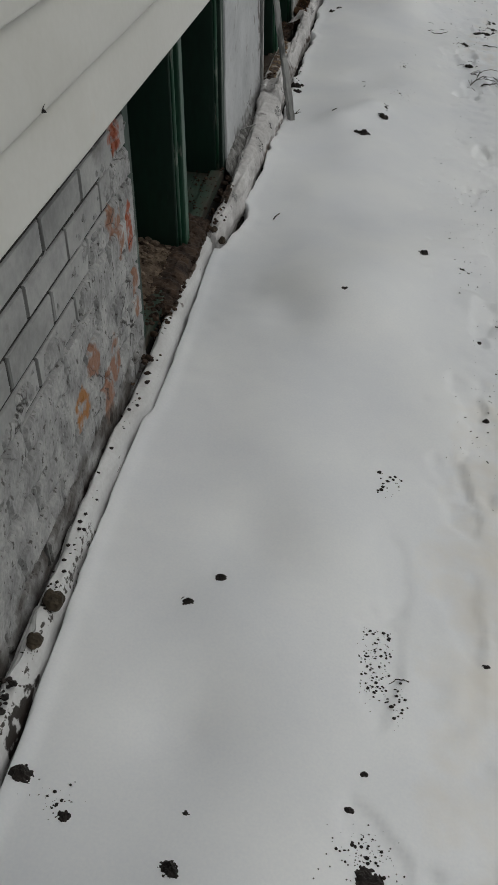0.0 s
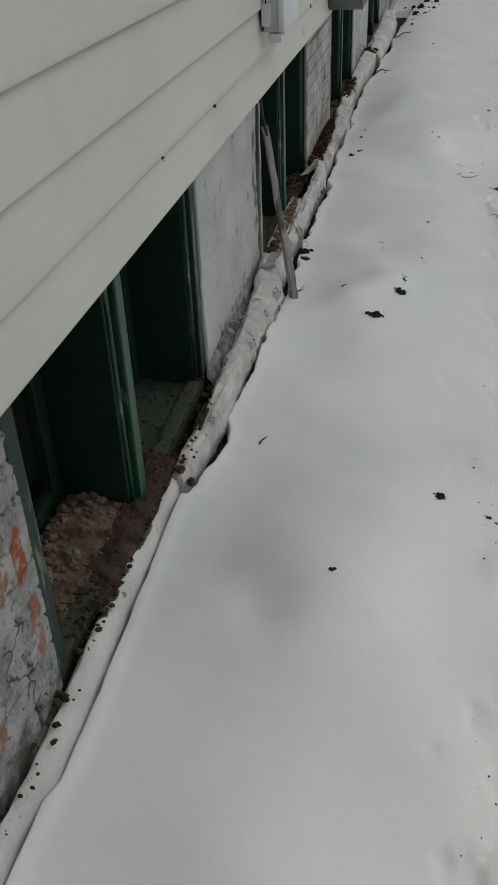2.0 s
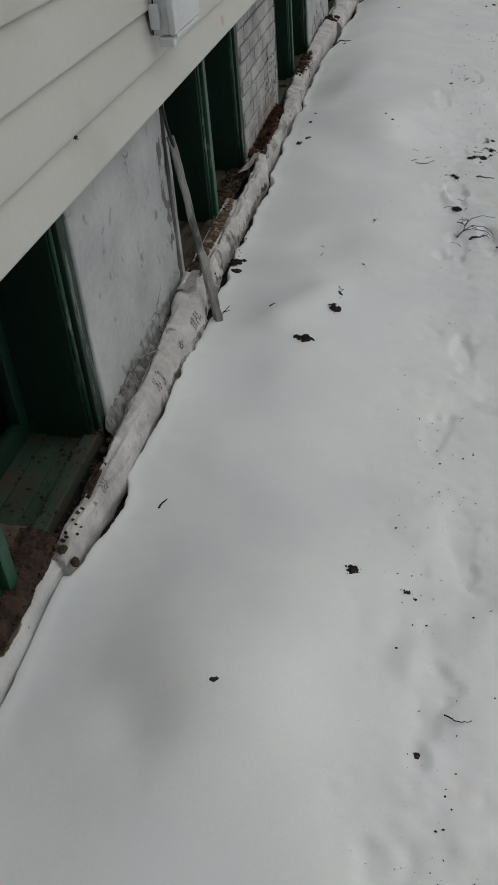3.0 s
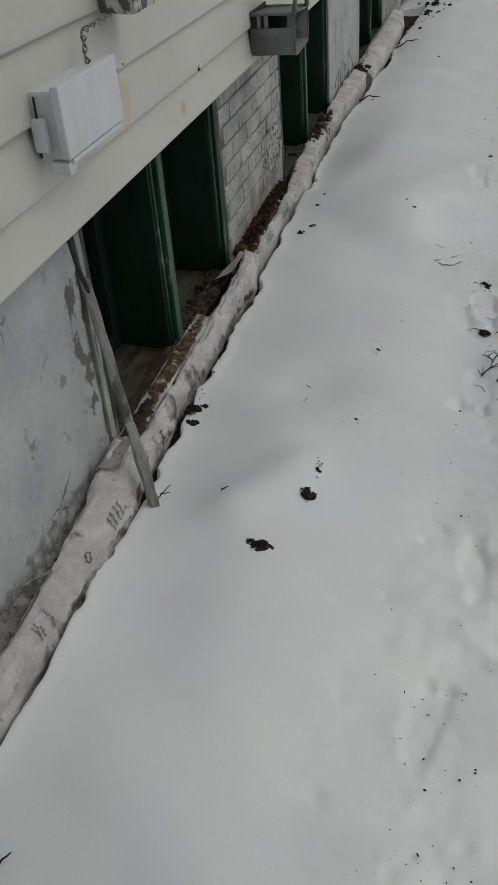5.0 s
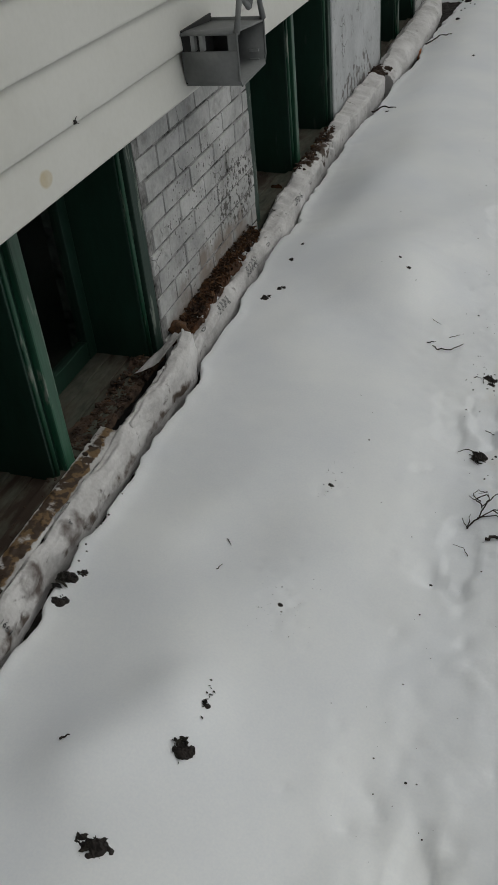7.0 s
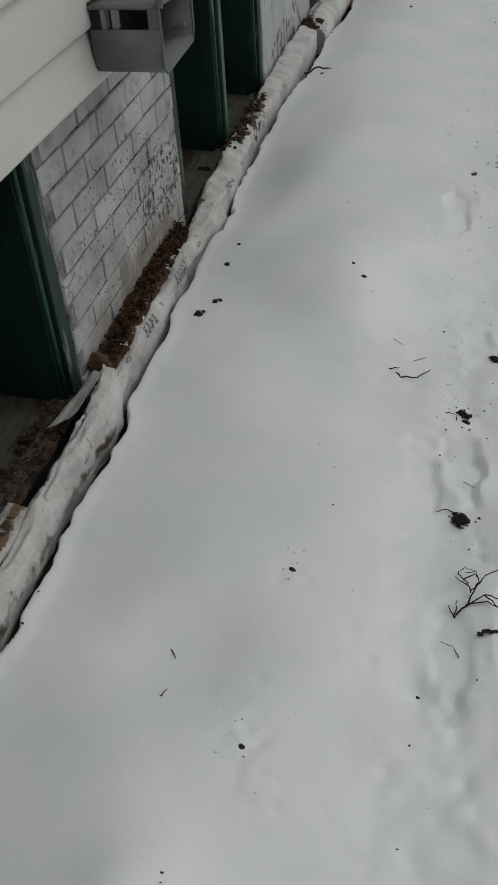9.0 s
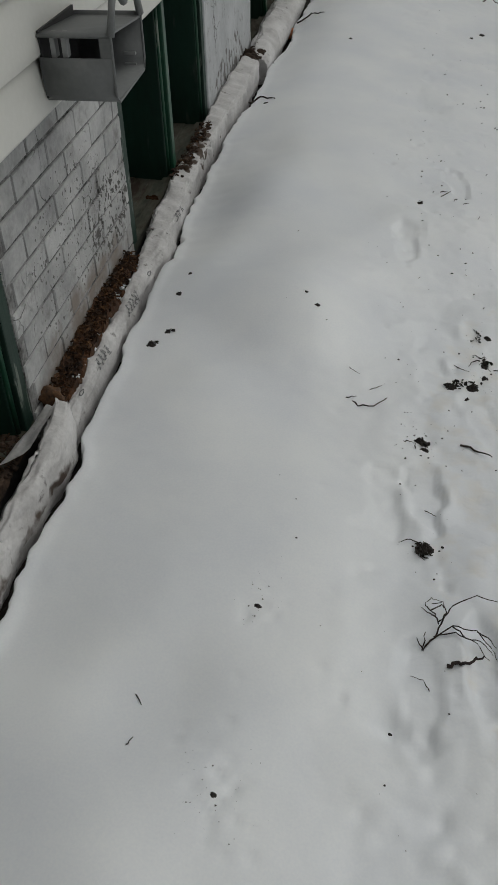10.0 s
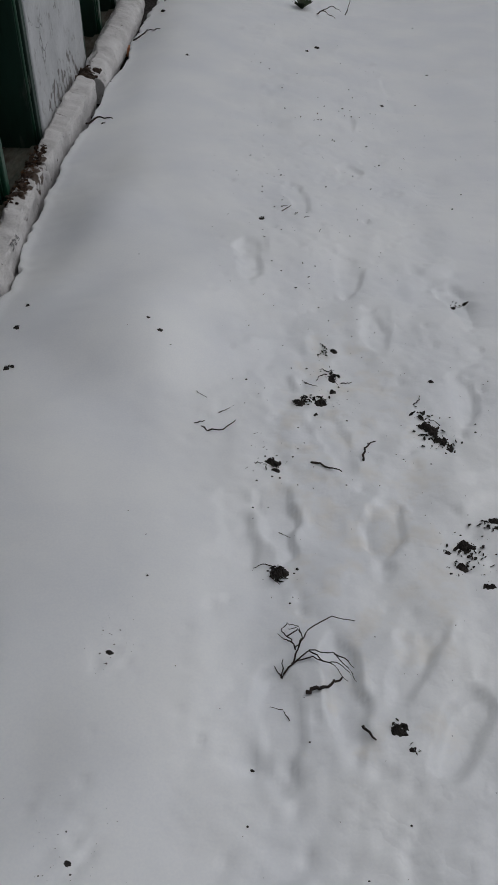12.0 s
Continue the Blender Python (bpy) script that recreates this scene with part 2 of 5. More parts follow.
RUST = material("rusty_leaf_litter", (0.014, 0.008, 0.005), (0.11, 0.046, 0.017), 0.95, 11, 120, 1.0, 0.006)
RUST_LEAF = material("rusty_dead_leaf", (0.035, 0.018, 0.009), (0.15, 0.072, 0.028), 0.85, 30, 120, 0.8, 0.004)
DARK_LEAF = material("dark_rotten_leaf", (0.006, 0.006, 0.005), (0.032, 0.028, 0.020), 0.8, 40, 140, 0.8, 0.004)
SOIL = material("dark_wet_soil", (0.008, 0.006, 0.006), (0.035, 0.027, 0.023), 0.85, 30, 160, 1.0, 0.005, local=True)
STONE = material("brown_stone", (0.018, 0.014, 0.009), (0.082, 0.062, 0.040), 0.85, 25, 140, 0.8, 0.004, local=True)
SACK = material("white_woven_sack", (0.46, 0.445, 0.438), (0.72, 0.705, 0.70), 0.6, 7, 90, 0.7, 0.006,
                stain=(0.10, 0.083, 0.073), stain_scale=19, stain_edge=(0.62, 0.72))
# Blotches of grime and shadow, both coloured into the sack front.
for sy, sx, ry in ((4.985, -.560, .09), (5.20, -.548, .09), (4.67, -.56, .06)):
    region_stain(SACK, (0.13, 0.105, 0.095), (sx, sy, 0.03), (0.055, ry, 0.10), 18, (0.30, 0.58))
# Dirt low on the outer side, with the under-edge shadow painted into it.
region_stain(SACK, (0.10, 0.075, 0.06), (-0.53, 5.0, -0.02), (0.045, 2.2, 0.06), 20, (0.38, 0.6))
region_stain(SACK, (0.060, 0.036, 0.022), (-0.61, 8.25, 0.08), (0.06, 0.5, 0.3), 18, (0.46, 0.54))
creases(SACK, 11, 0.016, 0.8)
MUDDY = material("muddy_sack_cloth", (0.40, 0.385, 0.37), (0.66, 0.65, 0.64), 0.7, 9, 90, 0.6, 0.005)
region_stain(MUDDY, (0.17, 0.105, 0.048), (-0.637, 5.22, 0.06), (0.046, 0.66, 0.3), 20, (0.37, 0.47))
region_stain(MUDDY, (0.050, 0.030, 0.018), (-0.637, 5.20, 0.06), (0.042, 0.66, 0.3), 38, (0.41, 0.50))
region_stain(MUDDY, (0.030, 0.020, 0.014), (-0.635, 4.80, 0.06), (0.046, 0.20, 0.3), 26, (0.27, 0.36))
creases(MUDDY, 40, 0.010, 0.8)
FILM = material("snow_dusted_film", (0.55, 0.545, 0.54), (0.72, 0.725, 0.73), 0.5, 5, 90, 0.5, 0.005,
                stain=(0.16, 0.14, 0.125), stain_scale=26, stain_edge=(0.66, 0.72))
region_stain(FILM, (0.024, 0.018, 0.014), (-0.589, 0.911, 0.03), (0.022, 0.17, 0.3), 30, (0.40, 0.46))
region_stain(FILM, (0.05, 0.042, 0.036), (-0.607, 1.25, 0.03), (0.010, 0.8, 0.3), 70, (0.53, 0.58))
region_stain(FILM, (0.07, 0.045, 0.03), (-0.64, 2.62, 0.03), (0.035, 0.55, 0.3), 24, (0.42, 0.50))
creases(FILM, 5, 0.012, 0.5)
CRUMBLE = material("crumbled_plaster", (0.10, 0.098, 0.095), (0.36, 0.355, 0.345), 0.95, 24, 140, 1.0, 0.006)
SOIL_GAP_SHADE = material("wet_soil_and_gap_shade", (0.007, 0.005, 0.005), (0.028, 0.021, 0.018), 0.9, 20, 140, 1.0, 0.006)
INK = material("faded_black_print", (0.10, 0.10, 0.102), (0.24, 0.24, 0.245), 0.7, 60, 200, 0.1, 0.001)
LATH = material("grey_weathered_lath", (0.17, 0.17, 0.165), (0.46, 0.46, 0.445), 0.9, 14, 90, 0.8, 0.003,
                stain=(0.10, 0.105, 0.10), stain_scale=16, stain_edge=(0.53, 0.62), stretch=(1, 1, 0.15))
TWIG = material("dark_twig_bark", (0.012, 0.009, 0.008), (0.045, 0.031, 0.026), 0.9, 30, 120, 0.5, 0.002)
WHITE_BOX = material("white_plastic", (0.66, 0.68, 0.72), (0.74, 0.76, 0.79), 0.4, 4, 60, 0.1, 0.002,
                     stain=(0.60, 0.60, 0.58), stain_scale=6, stain_edge=(0.55, 0.75))
PEELING = material("peeling_white_paint", (0.48, 0.48, 0.47), (0.62, 0.62, 0.61), 0.8, 10, 80, 0.6, 0.004,
                   stain=(0.12, 0.115, 0.12), stain_scale=26, stain_edge=(0.47, 0.50), stretch=(1, 1, 0.55))
GREY_PLASTIC = material("grey_plastic", (0.13, 0.137, 0.137), (0.185, 0.19, 0.19), 0.5, 5, 70, 0.15, 0.002,
                        stain=(0.23, 0.23, 0.225), stain_scale=8, stain_edge=(0.56, 0.75))
GREY_DARK = material("dark_grey_plastic", (0.02, 0.02, 0.02), (0.04, 0.04, 0.04), 0.7, 6, 70, 0.1, 0.002)
GREY_PALE = material("pale_grey_plastic", (0.28, 0.285, 0.285), (0.36, 0.365, 0.365), 0.5, 6, 70, 0.1, 0.002)
WIRE = material("painted_wire", (0.05, 0.05, 0.05), (0.45, 0.45, 0.43), 0.6, 110, 160, 0.3, 0.001)
LEAF = material("frosted_leaf", (0.02, 0.035, 0.015), (0.06, 0.08, 0.04), 0.7, 20, 90, 0.4, 0.002)
# Near-black tone puts the room's dimness into its colour, so panes look dark.
ROOM = material("room_shade_dark", (0.025, 0.025, 0.023), (0.045, 0.045, 0.04), 0.9, 2, 30, 0.2, 0.003)
ORANGE = material("broken_brick_red", (0.36, 0.13, 0.06), (0.55, 0.25, 0.13), 0.9, 20, 90, 0.7, 0.004)

GLASS = bpy.data.materials.new("window_glass")
GLASS.use_nodes = True
pb = GLASS.node_tree.nodes["Principled BSDF"]
pb.inputs["Base Color"].default_value = (0.85, 0.92, 0.88, 1)
pb.inputs["Transmission Weight"].default_value, pb.inputs["Roughness"].default_value = 1.0, 0.06
pb.inputs["IOR"].default_value = 1.30

# ---- shapes ----


def thing(name, label, category, place=(0, 0, 0), group="", kind=""):
    ob = new(name)
    ob.location = place
    ob.empty_display_size = 0.05
    return tagged(ob, label, category, group, kind)


def finish(bm, name, mat, smooth=False):
    me = bpy.data.meshes.new(name)
    if smooth:
        for f in bm.faces:
            f.smooth = True
    bm.to_mesh(me)
    bm.free()
    me.materials.append(mat)
    return me


def part(name, bm, mat, parent=None, label="", smooth=False):
    """Links a bmesh, given in world metres, as one mesh under a thing."""
    ob = new(name, finish(bm, name, mat, smooth))
    if parent:
        ob.parent = parent
        top, shift = parent, Vector()
        while top:
            shift += top.location
            top = top.parent
        ob.data.transform(Matrix.Translation(-shift))
    return tagged(ob, label)


def box(bm, a, b, bevel=0.0):
    made = bmesh.ops.create_cube(bm, size=1)["verts"]
    c, s = [(p + q) / 2 for p, q in zip(a, b)], [abs(q - p) for p, q in zip(a, b)]
    bmesh.ops.transform(bm, verts=made, matrix=Matrix.LocRotScale(c, None, s))
    if bevel:
        edges = list({e for v in made for e in v.link_edges})
        bmesh.ops.bevel(bm, geom=edges, offset=bevel, segments=2, affect="EDGES", profile=0.6)
    return bm


def boxes(*pairs, bevel=0.0):
    bm = bmesh.new()
    for a, b in pairs:
        box(bm, a, b, bevel)
    return bm


def roughen(bm, amount, scale, seed=0.0):
    for v in bm.verts:
        v.co += noise.noise_vector(v.co * scale + Vector((seed, seed * 2, 0))) * amount
    return bm


def tube(bm, points, radii, sides=7):
    """A round, tapering rod along a line of points."""
    points = [Vector(p) for p in points]
    rings = []
    for i, p in enumerate(points):
        way = (points[min(i + 1, len(points) - 1)] - points[max(i - 1, 0)]).normalized()
        a = way.orthogonal().normalized()
        b = way.cross(a)
        rings.append([bm.verts.new(p + (a * math.cos(q) + b * math.sin(q)) * radii[i])
                      for q in (2 * math.pi * j / sides for j in range(sides))])
    for r0, r1 in zip(rings, rings[1:]):
        for j in range(sides):
            bm.faces.new((r0[j], r0[(j + 1) % sides], r1[(j + 1) % sides], r1[j]))
    bm.faces.new(rings[0][::-1]), bm.faces.new(rings[-1])
    return bm


def lump(bm, centre, size, seed, squash=0.7, jag=0.45, level=2):
    made = bmesh.ops.create_icosphere(bm, subdivisions=level, radius=1.0)["verts"]
    for v in made:
        d = v.co.normalized()
        r = 1 + jag * noise.noise(d * 1.7 + Vector((seed * 3.1, seed, 0))) + 0.5 * jag * noise.noise(d * 4.5 + Vector((seed, 0, seed * 2.3)))
        v.co = Vector(centre) + Vector((d.x * r * size, d.y * r * size, d.z * r * size * squash))
    return bm


LATTICES = {}


def lattice_noise(x, y, cell, seed):
    """Smooth noise from -1 to 1 on arrays."""
    if seed not in LATTICES:
        LATTICES[seed] = np.random.RandomState(seed).uniform(-1, 1, (64, 64))
    r = LATTICES[seed]
    u, v = np.asarray(x) / cell, np.asarray(y) / cell
    i, j = np.floor(u).astype(int), np.floor(v).astype(int)
    f, g = u - i, v - j
    f, g = f * f * f * (f * (f * 6 - 15) + 10), g * g * g * (g * (g * 6 - 15) + 10)
    at = lambda p, q: r[p % 64, q % 64]
    return (at(i, j) * (1 - f) + at(i + 1, j) * f) * (1 - g) + (at(i, j + 1) * (1 - f) + at(i + 1, j + 1) * f) * g


# ---- snowy ground ----
EDGE_Y = [0.0, 0.8, 1.2, 1.5, 1.9, 1.96, 2.2, 2.9, 3.0, 3.06, 3.3, 3.8, 4.1, 4.45, 4.7, 5.05, 5.35, 5.75, 6.04, 6.2, 6.6, 6.95, 7.4, 7.6, 8.3, 8.6, 9.1, 9.8, 10.2, 11.0, 11.5, 12.0, 12.6, 13.2]
EDGE_X = [-.58, -.586, -.595, -.61, -.606, -.585, -.582, -.602, -.60, -.57, -.55, -.552, -.545, -.522, -.535, -.558, -.537, -.535, -.513, -.555, -.55, -.542, -.522, -.545, -.565, -.555, -.508, -.513, -.455, -.44, -.42, -.38, -.36, -.38]
PRINTS = [  # shoe prints: x, y, turn in degrees, depth
    (0.10, 1.22, -4, .010), (0.12, 0.74, 6, .010), (0.13, 1.50, 4, .008), (0.30, 1.45, 6, .008), (0.34, 0.95, -6, .008), (0.30, 1.85, 10, .014),
    (0.42, 1.25, -8, .012), (0.36, 2.25, 4, .014), (0.42, 2.75, -10, .016), (0.50, 3.35, 8, .016), (0.42, 3.95, -6, .018), (0.52, 4.55, 6, .018),
    (0.82, 7.55, -6, .018), (0.40, 7.55, 2, .020), (0.62, 8.25, 8, .016), (0.90, 8.60, -8, .016), (1.25, 7.40, 10, .020), (1.35, 8.60, -10, .016),
    (0.95, 9.45, 5, .014), (1.30, 10.2, -8, .014), (1.62, 10.6, 6, .018), (0.80, 6.10, -4, .024), (0.50, 6.16, 6, .020), (0.65, 5.58, 2, .024),
    (0.49, 5.47, 4, .020), (1.16, 6.78, -6, .020), (0.89, 7.16, 4, .014), (0.84, 5.68, -22, .020), (0.90, 5.46, -26, .026), (0.52, 6.79, 6, .012),
    (0.69, 6.51, 12, .012), (0.39, 6.08, 4, .014),
]
random.seed(4)
PITS = [(random.gauss(.07, .05), random.gauss(5.14, .08), random.uniform(.008, .012), random.uniform(.004, .007)) for i in range(34)]
PITS += [(random.gauss(.09, .035), random.gauss(5.64, .05), random.uniform(.008, .012), random.uniform(.003, .006)) for i in range(20)]
PITS += [(random.uniform(.2, 1.3), random.uniform(.6, 9), random.uniform(.007, .02), random.uniform(.004, .012)) for i in range(420)]
DENTS = [(-0.25, 2.55, .10, .008), (-0.22, 1.55, .12, .010), (0.02, 2.05, .2, .010), (-0.30, 4.05, .14, .012), (0.0, 3.6, .2, .008),
         (-0.16, 7.30, .15, .013), (-0.14, 4.66, .12, -.012), (-0.18, 7.9, .2, -.014), (-0.25, 6.4, .2, -.012),
         (0.03, 3.0, .12, -.010), (-0.30, 0.95, .10, .010), (0.43, 5.38, .035, .022), (-0.28, 8.4, .12, .014)]


HUMPS = [  # low mounds and hollows of drifted snow: x, y, half width, height
    (-0.05, 2.72, .29, .088), (0.04, 6.95, .24, .075), (-.23, 4.52, .11, .040), (-.06, 4.78, .10, .035), (-.10, 5.32, .17, -.045),
    (.19, 3.13, .18, .026), (-.30, .95, .22, -.02), (-.42, 7.05, .24, .030)]


def ease(v, a, b):
    w = np.clip((v - a) / (b - a), 0, 1)
    return w * w * w * (w * (w * 6 - 15) + 10)


def ground_height(x, y):
    x, y = np.broadcast_arrays(np.asarray(x, float), np.asarray(y, float))
    spread = 0.11 * np.clip((x + 0.45) / 0.25, 0, 1)
    z = sum(np.interp(x + spread * d, [-60, -0.9, -0.6, -0.4, -0.1, 0.1, 0.3, 0.5, 0.8, 1.5, 4, 60],
                      [-.16, -.16, -.02, -.028, -.028, -.045, -.085, -.12, -.135, -.15, -.16, -.16]) for d in (-1, -.67, -.33, 0, .33, .67, 1)) / 7
    # the walked track is sunk, and the bank rises farther on
    sunk = 1 - 0.8 * ease(y, 1.6, 2.7) + 0.7 * ease(y, 3.2, 4.6) - 0.9 * ease(y, 4.7, 5.7)
    z = z - 0.055 * sunk * ease(x, -.20, .35) * (1 - 0.7 * ease(x, .4, 1.6))
    z = z + 0.105 * ease(y - 0.8 * np.clip(x - 0.1, 0, 0.6), 6.2, 7.7) * ease(x, -.75, -.05) * (1 - 0.95 * ease(x, .3, 1.8))
    for px, py, wide, high in HUMPS:
        z = z + high * np.exp(-(((x - px) / wide) ** 2 + ((y - py) / wide) ** 2))
    near = np.exp(-((x - 0.3) / 2.5) ** 2)
    z = z + near * (0.014 * lattice_noise(x, y, 0.55, 1) + 0.008 * lattice_noise(x, y, 0.21, 2) + 0.0012 * lattice_noise(x, y, 0.05, 3))
    trod = np.clip((x - 0.12 + 0.1 * lattice_noise(x, y, 0.6, 9)) / 0.25, 0, 1) * np.clip((2.6 - x) / 0.8, 0, 1)
    z = z + trod * 1.45 * (0.007 * lattice_noise(x, y, 0.13, 4) + 0.0045 * lattice_noise(x, y, 0.055, 5) * np.clip(0.4 + lattice_noise(x, y, 0.3, 15), 0, 1) + 0.0018 * lattice_noise(x, y, 0.026, 6))
    shape = z.shape
    z, fx, fy = z.ravel().copy(), x.ravel(), y.ravel()
    for px, py, turn, deep in PRINTS:
        at = np.nonzero((np.abs(fx - px) < 0.26) & (np.abs(fy - py) < 0.26))[0]
        if not len(at):
            continue
        lx, ly = fx[at], fy[at]
        c, s = math.cos(radians(turn)), math.sin(radians(turn))
        u, v = (lx - px) * c + (ly - py) * s, -(lx - px) * s + (ly - py) * c
        w = 0.047 + 0.012 * np.clip(v / 0.14, -1, 1)
        r = (np.abs(u / w) ** 2.6 + np.abs(v / 0.145) ** 2.6) ** (1 / 2.6)
        r = r + 0.36 * lattice_noise(lx, ly, 0.07, 12) + 0.16 * lattice_noise(lx, ly, 0.03, 13)
        hollow = np.clip((1.20 - r) / 0.38, 0, 1)
        z[at] -= 1.0 * deep * hollow * hollow * (3 - 2 * hollow) * (0.8 + 0.45 * lattice_noise(lx, ly, 0.09, 14))
    for px, py, wide, deep in PITS:
        at = np.nonzero((np.abs(fx - px) < 3 * wide) & (np.abs(fy - py) < 3 * wide))[0]
        if len(at):
            z[at] -= deep * np.exp(-(((fx[at] - px) / wide) ** 2 + ((fy[at] - py) / wide) ** 2))
    z = z.reshape(shape)
    for px, py, wide, deep in DENTS:
        z = z - 1.8 * deep * np.exp(-(((x - px) / wide) ** 2 + ((y - py) / wide) ** 2))
    # the snow breaks off beside the rolled sacks
    edge = np.interp(y, EDGE_Y, EDGE_X) + 0.006 * (y > 3) + (0.017 * lattice_noise(x * 0, y, 0.14, 7) + 0.010 * lattice_noise(x * 0, y, 0.05, 8)) * (y > 3) - 0.005 * (y < 3) + 0.0015 * lattice_noise(x * 0, y, 0.09, 8)
    lip = np.clip((x - edge) / 0.010, 0, 1)
    lip = lip * lip * (3 - 2 * lip)
    inside = (y > -1.5) & (y < 13.0)
    z = z + inside * (0.006 * np.exp(-((x - edge - 0.02) / 0.025) ** 2))
    return np.where(inside, -0.13 * (1 - lip) + z * lip, z)


def ground_at(x, y):
    return float(ground_height(np.array([x]), np.array([y]))[0])


def snow_field():
    xs = np.concatenate([[-60, -20, -6, -2, -1.0], np.arange(-0.70, -0.40, 0.005), np.arange(-0.40, 1.30, 0.0115), np.arange(1.3, 3.0, 0.06), [3.3, 4, 5, 7, 10, 16, 30, 60]])
    ys = np.concatenate([[-60, -20, -8, -3, -1], np.arange(-0.4, 9.0, 0.013), np.arange(9.0, 14.0, 0.03), np.arange(14, 18, 0.2), [19, 22, 28, 40, 60]])
    gx, gy = np.meshgrid(xs, ys)
    gz = ground_height(gx, gy)
    w, h = len(xs), len(ys)
    idx = np.arange(w * h).reshape(h, w)
    quads = np.stack([idx[:-1, :-1], idx[:-1, 1:], idx[1:, 1:], idx[1:, :-1]], -1).reshape(-1, 4)
    me = bpy.data.meshes.new("ground")
    me.from_pydata(np.stack([gx, gy, gz], -1).reshape(-1, 3).tolist(), [], quads.tolist())
    me.polygons.foreach_set("use_smooth", np.ones(len(quads), bool))
    me.materials.append(SNOW)
    return tagged(new("ground", me), "trampled white snow lying beside the house wall", "snow", kind="structure")


snow_field()

# ---- house wall ----
FACE, BACK, HEAD, TOP = -0.66, -1.06, 1.0, 3.0
COURSE, LONG, JOINT = 0.083, 0.2555, 0.005
OPENINGS = [(2.17, 3.635), (4.68, 6.15), (7.28, 8.79), (10.18, 11.72)]
SILL_Z = 0.045
START, END = -2.0, 16.0
wall = thing("wall_west", "painted brick and plaster house wall with peeling paint", "wall", kind="structure")
spans, y = [], START
for a, b in OPENINGS:
    spans.append((y, a))
    y = b
spans.append((y, END))
CORE = FACE - 0.006
pieces = [((BACK, a, -0.3), (CORE, b, HEAD)) for i, (a, b) in enumerate(spans) if i not in (2, 4)]
pieces += [((BACK, a, -0.3), (CORE, b, SILL_Z - 0.03)) for a, b in OPENINGS]
pieces.append(((BACK, START, HEAD), (CORE, END, TOP)))
part("masonry", boxes(*pieces), MORTAR, wall)
for i in (2, 4):
    part("painted_masonry", boxes(((BACK, spans[i][0], -0.3), (FACE - 0.0045, spans[i][1], HEAD))), MORTAR_WHITE, wall)

# Plain inner shell behind the glass, its shade put into the near-black colour.
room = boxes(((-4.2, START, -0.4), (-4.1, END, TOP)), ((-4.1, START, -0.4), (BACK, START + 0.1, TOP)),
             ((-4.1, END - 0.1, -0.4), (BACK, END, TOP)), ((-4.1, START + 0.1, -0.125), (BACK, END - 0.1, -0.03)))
tagged(part("wall_back", room, ROOM), "plain inner walls and floor of the house, coloured near-black for the room's shade", "wall", kind="structure")
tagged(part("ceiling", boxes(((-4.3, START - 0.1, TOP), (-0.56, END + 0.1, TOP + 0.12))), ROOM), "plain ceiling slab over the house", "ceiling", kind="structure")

# Added wall, never in view: blocks sky and sun from the nearest snow.
tagged(part("unseen_shade_wall", boxes(((-0.56, -1.62, -0.3), (4.2, -1.42, 2.9))), SILL), "plain dark board wall, unseen, added to shade the near snow", "wall", kind="structure")

# plaster coats on two piers


def plaster_coat(y0, y1, seed):
    bm = bmesh.new()
    ny, nz = 56, 50
    grid = []
    for i in range(ny + 1):
        row = []
        for j in range(nz + 1):
            yy, zz = y0 + (y1 - y0) * i / ny, -0.08 + 1.0 * j / nz
            bulge = 0.006 * noise.noise(Vector((yy * 3, zz * 3, seed))) + 0.003 * noise.noise(Vector((yy * 14, zz * 14, seed)))
            low = max(0.0, 0.13 + 0.07 * noise.noise(Vector((yy * 5, seed, 1))) - zz)
            rag = 0.05 * low + (0.010 * noise.noise(Vector((yy * 40, zz * 40, seed))) if low > 0 else 0)
            row.append(bm.verts.new((FACE + bulge + rag, yy, zz)))
        grid.append(row)
    for i in range(ny):
        for j in range(nz):
            bm.faces.new((grid[i][j], grid[i + 1][j], grid[i + 1][j + 1], grid[i][j + 1]))
    border = [e for e in bm.edges if e.is_boundary]
    made = bmesh.ops.extrude_edge_only(bm, edges=border)["geom"]
    for v in made:
        if isinstance(v, bmesh.types.BMVert):
            v.co.x = CORE - 0.006
    bmesh.ops.recalc_face_normals(bm, faces=bm.faces)
    return bm


part("plaster_coat", plaster_coat(3.637, 4.678, 3.0), PLASTER, wall, "smooth white plaster, crumbling along its foot", True)
part("plaster_coat", plaster_coat(8.792, 10.178, 8.0), PLASTER, wall, "smooth white plaster with dark scuffs", True)


for a, b in ((4.642, 4.676),):
    bm = boxes(((-0.664, a, 0.02), (-0.646, b, 0.90)), bevel=0.002)
    bmesh.ops.subdivide_edges(bm, edges=[e for e in bm.edges if e.calc_length() > 0.5], cuts=20)
    part("edge_slat", roughen(bm, 0.003, 12), LATH, wall, "grey flaking slat at the window edge")

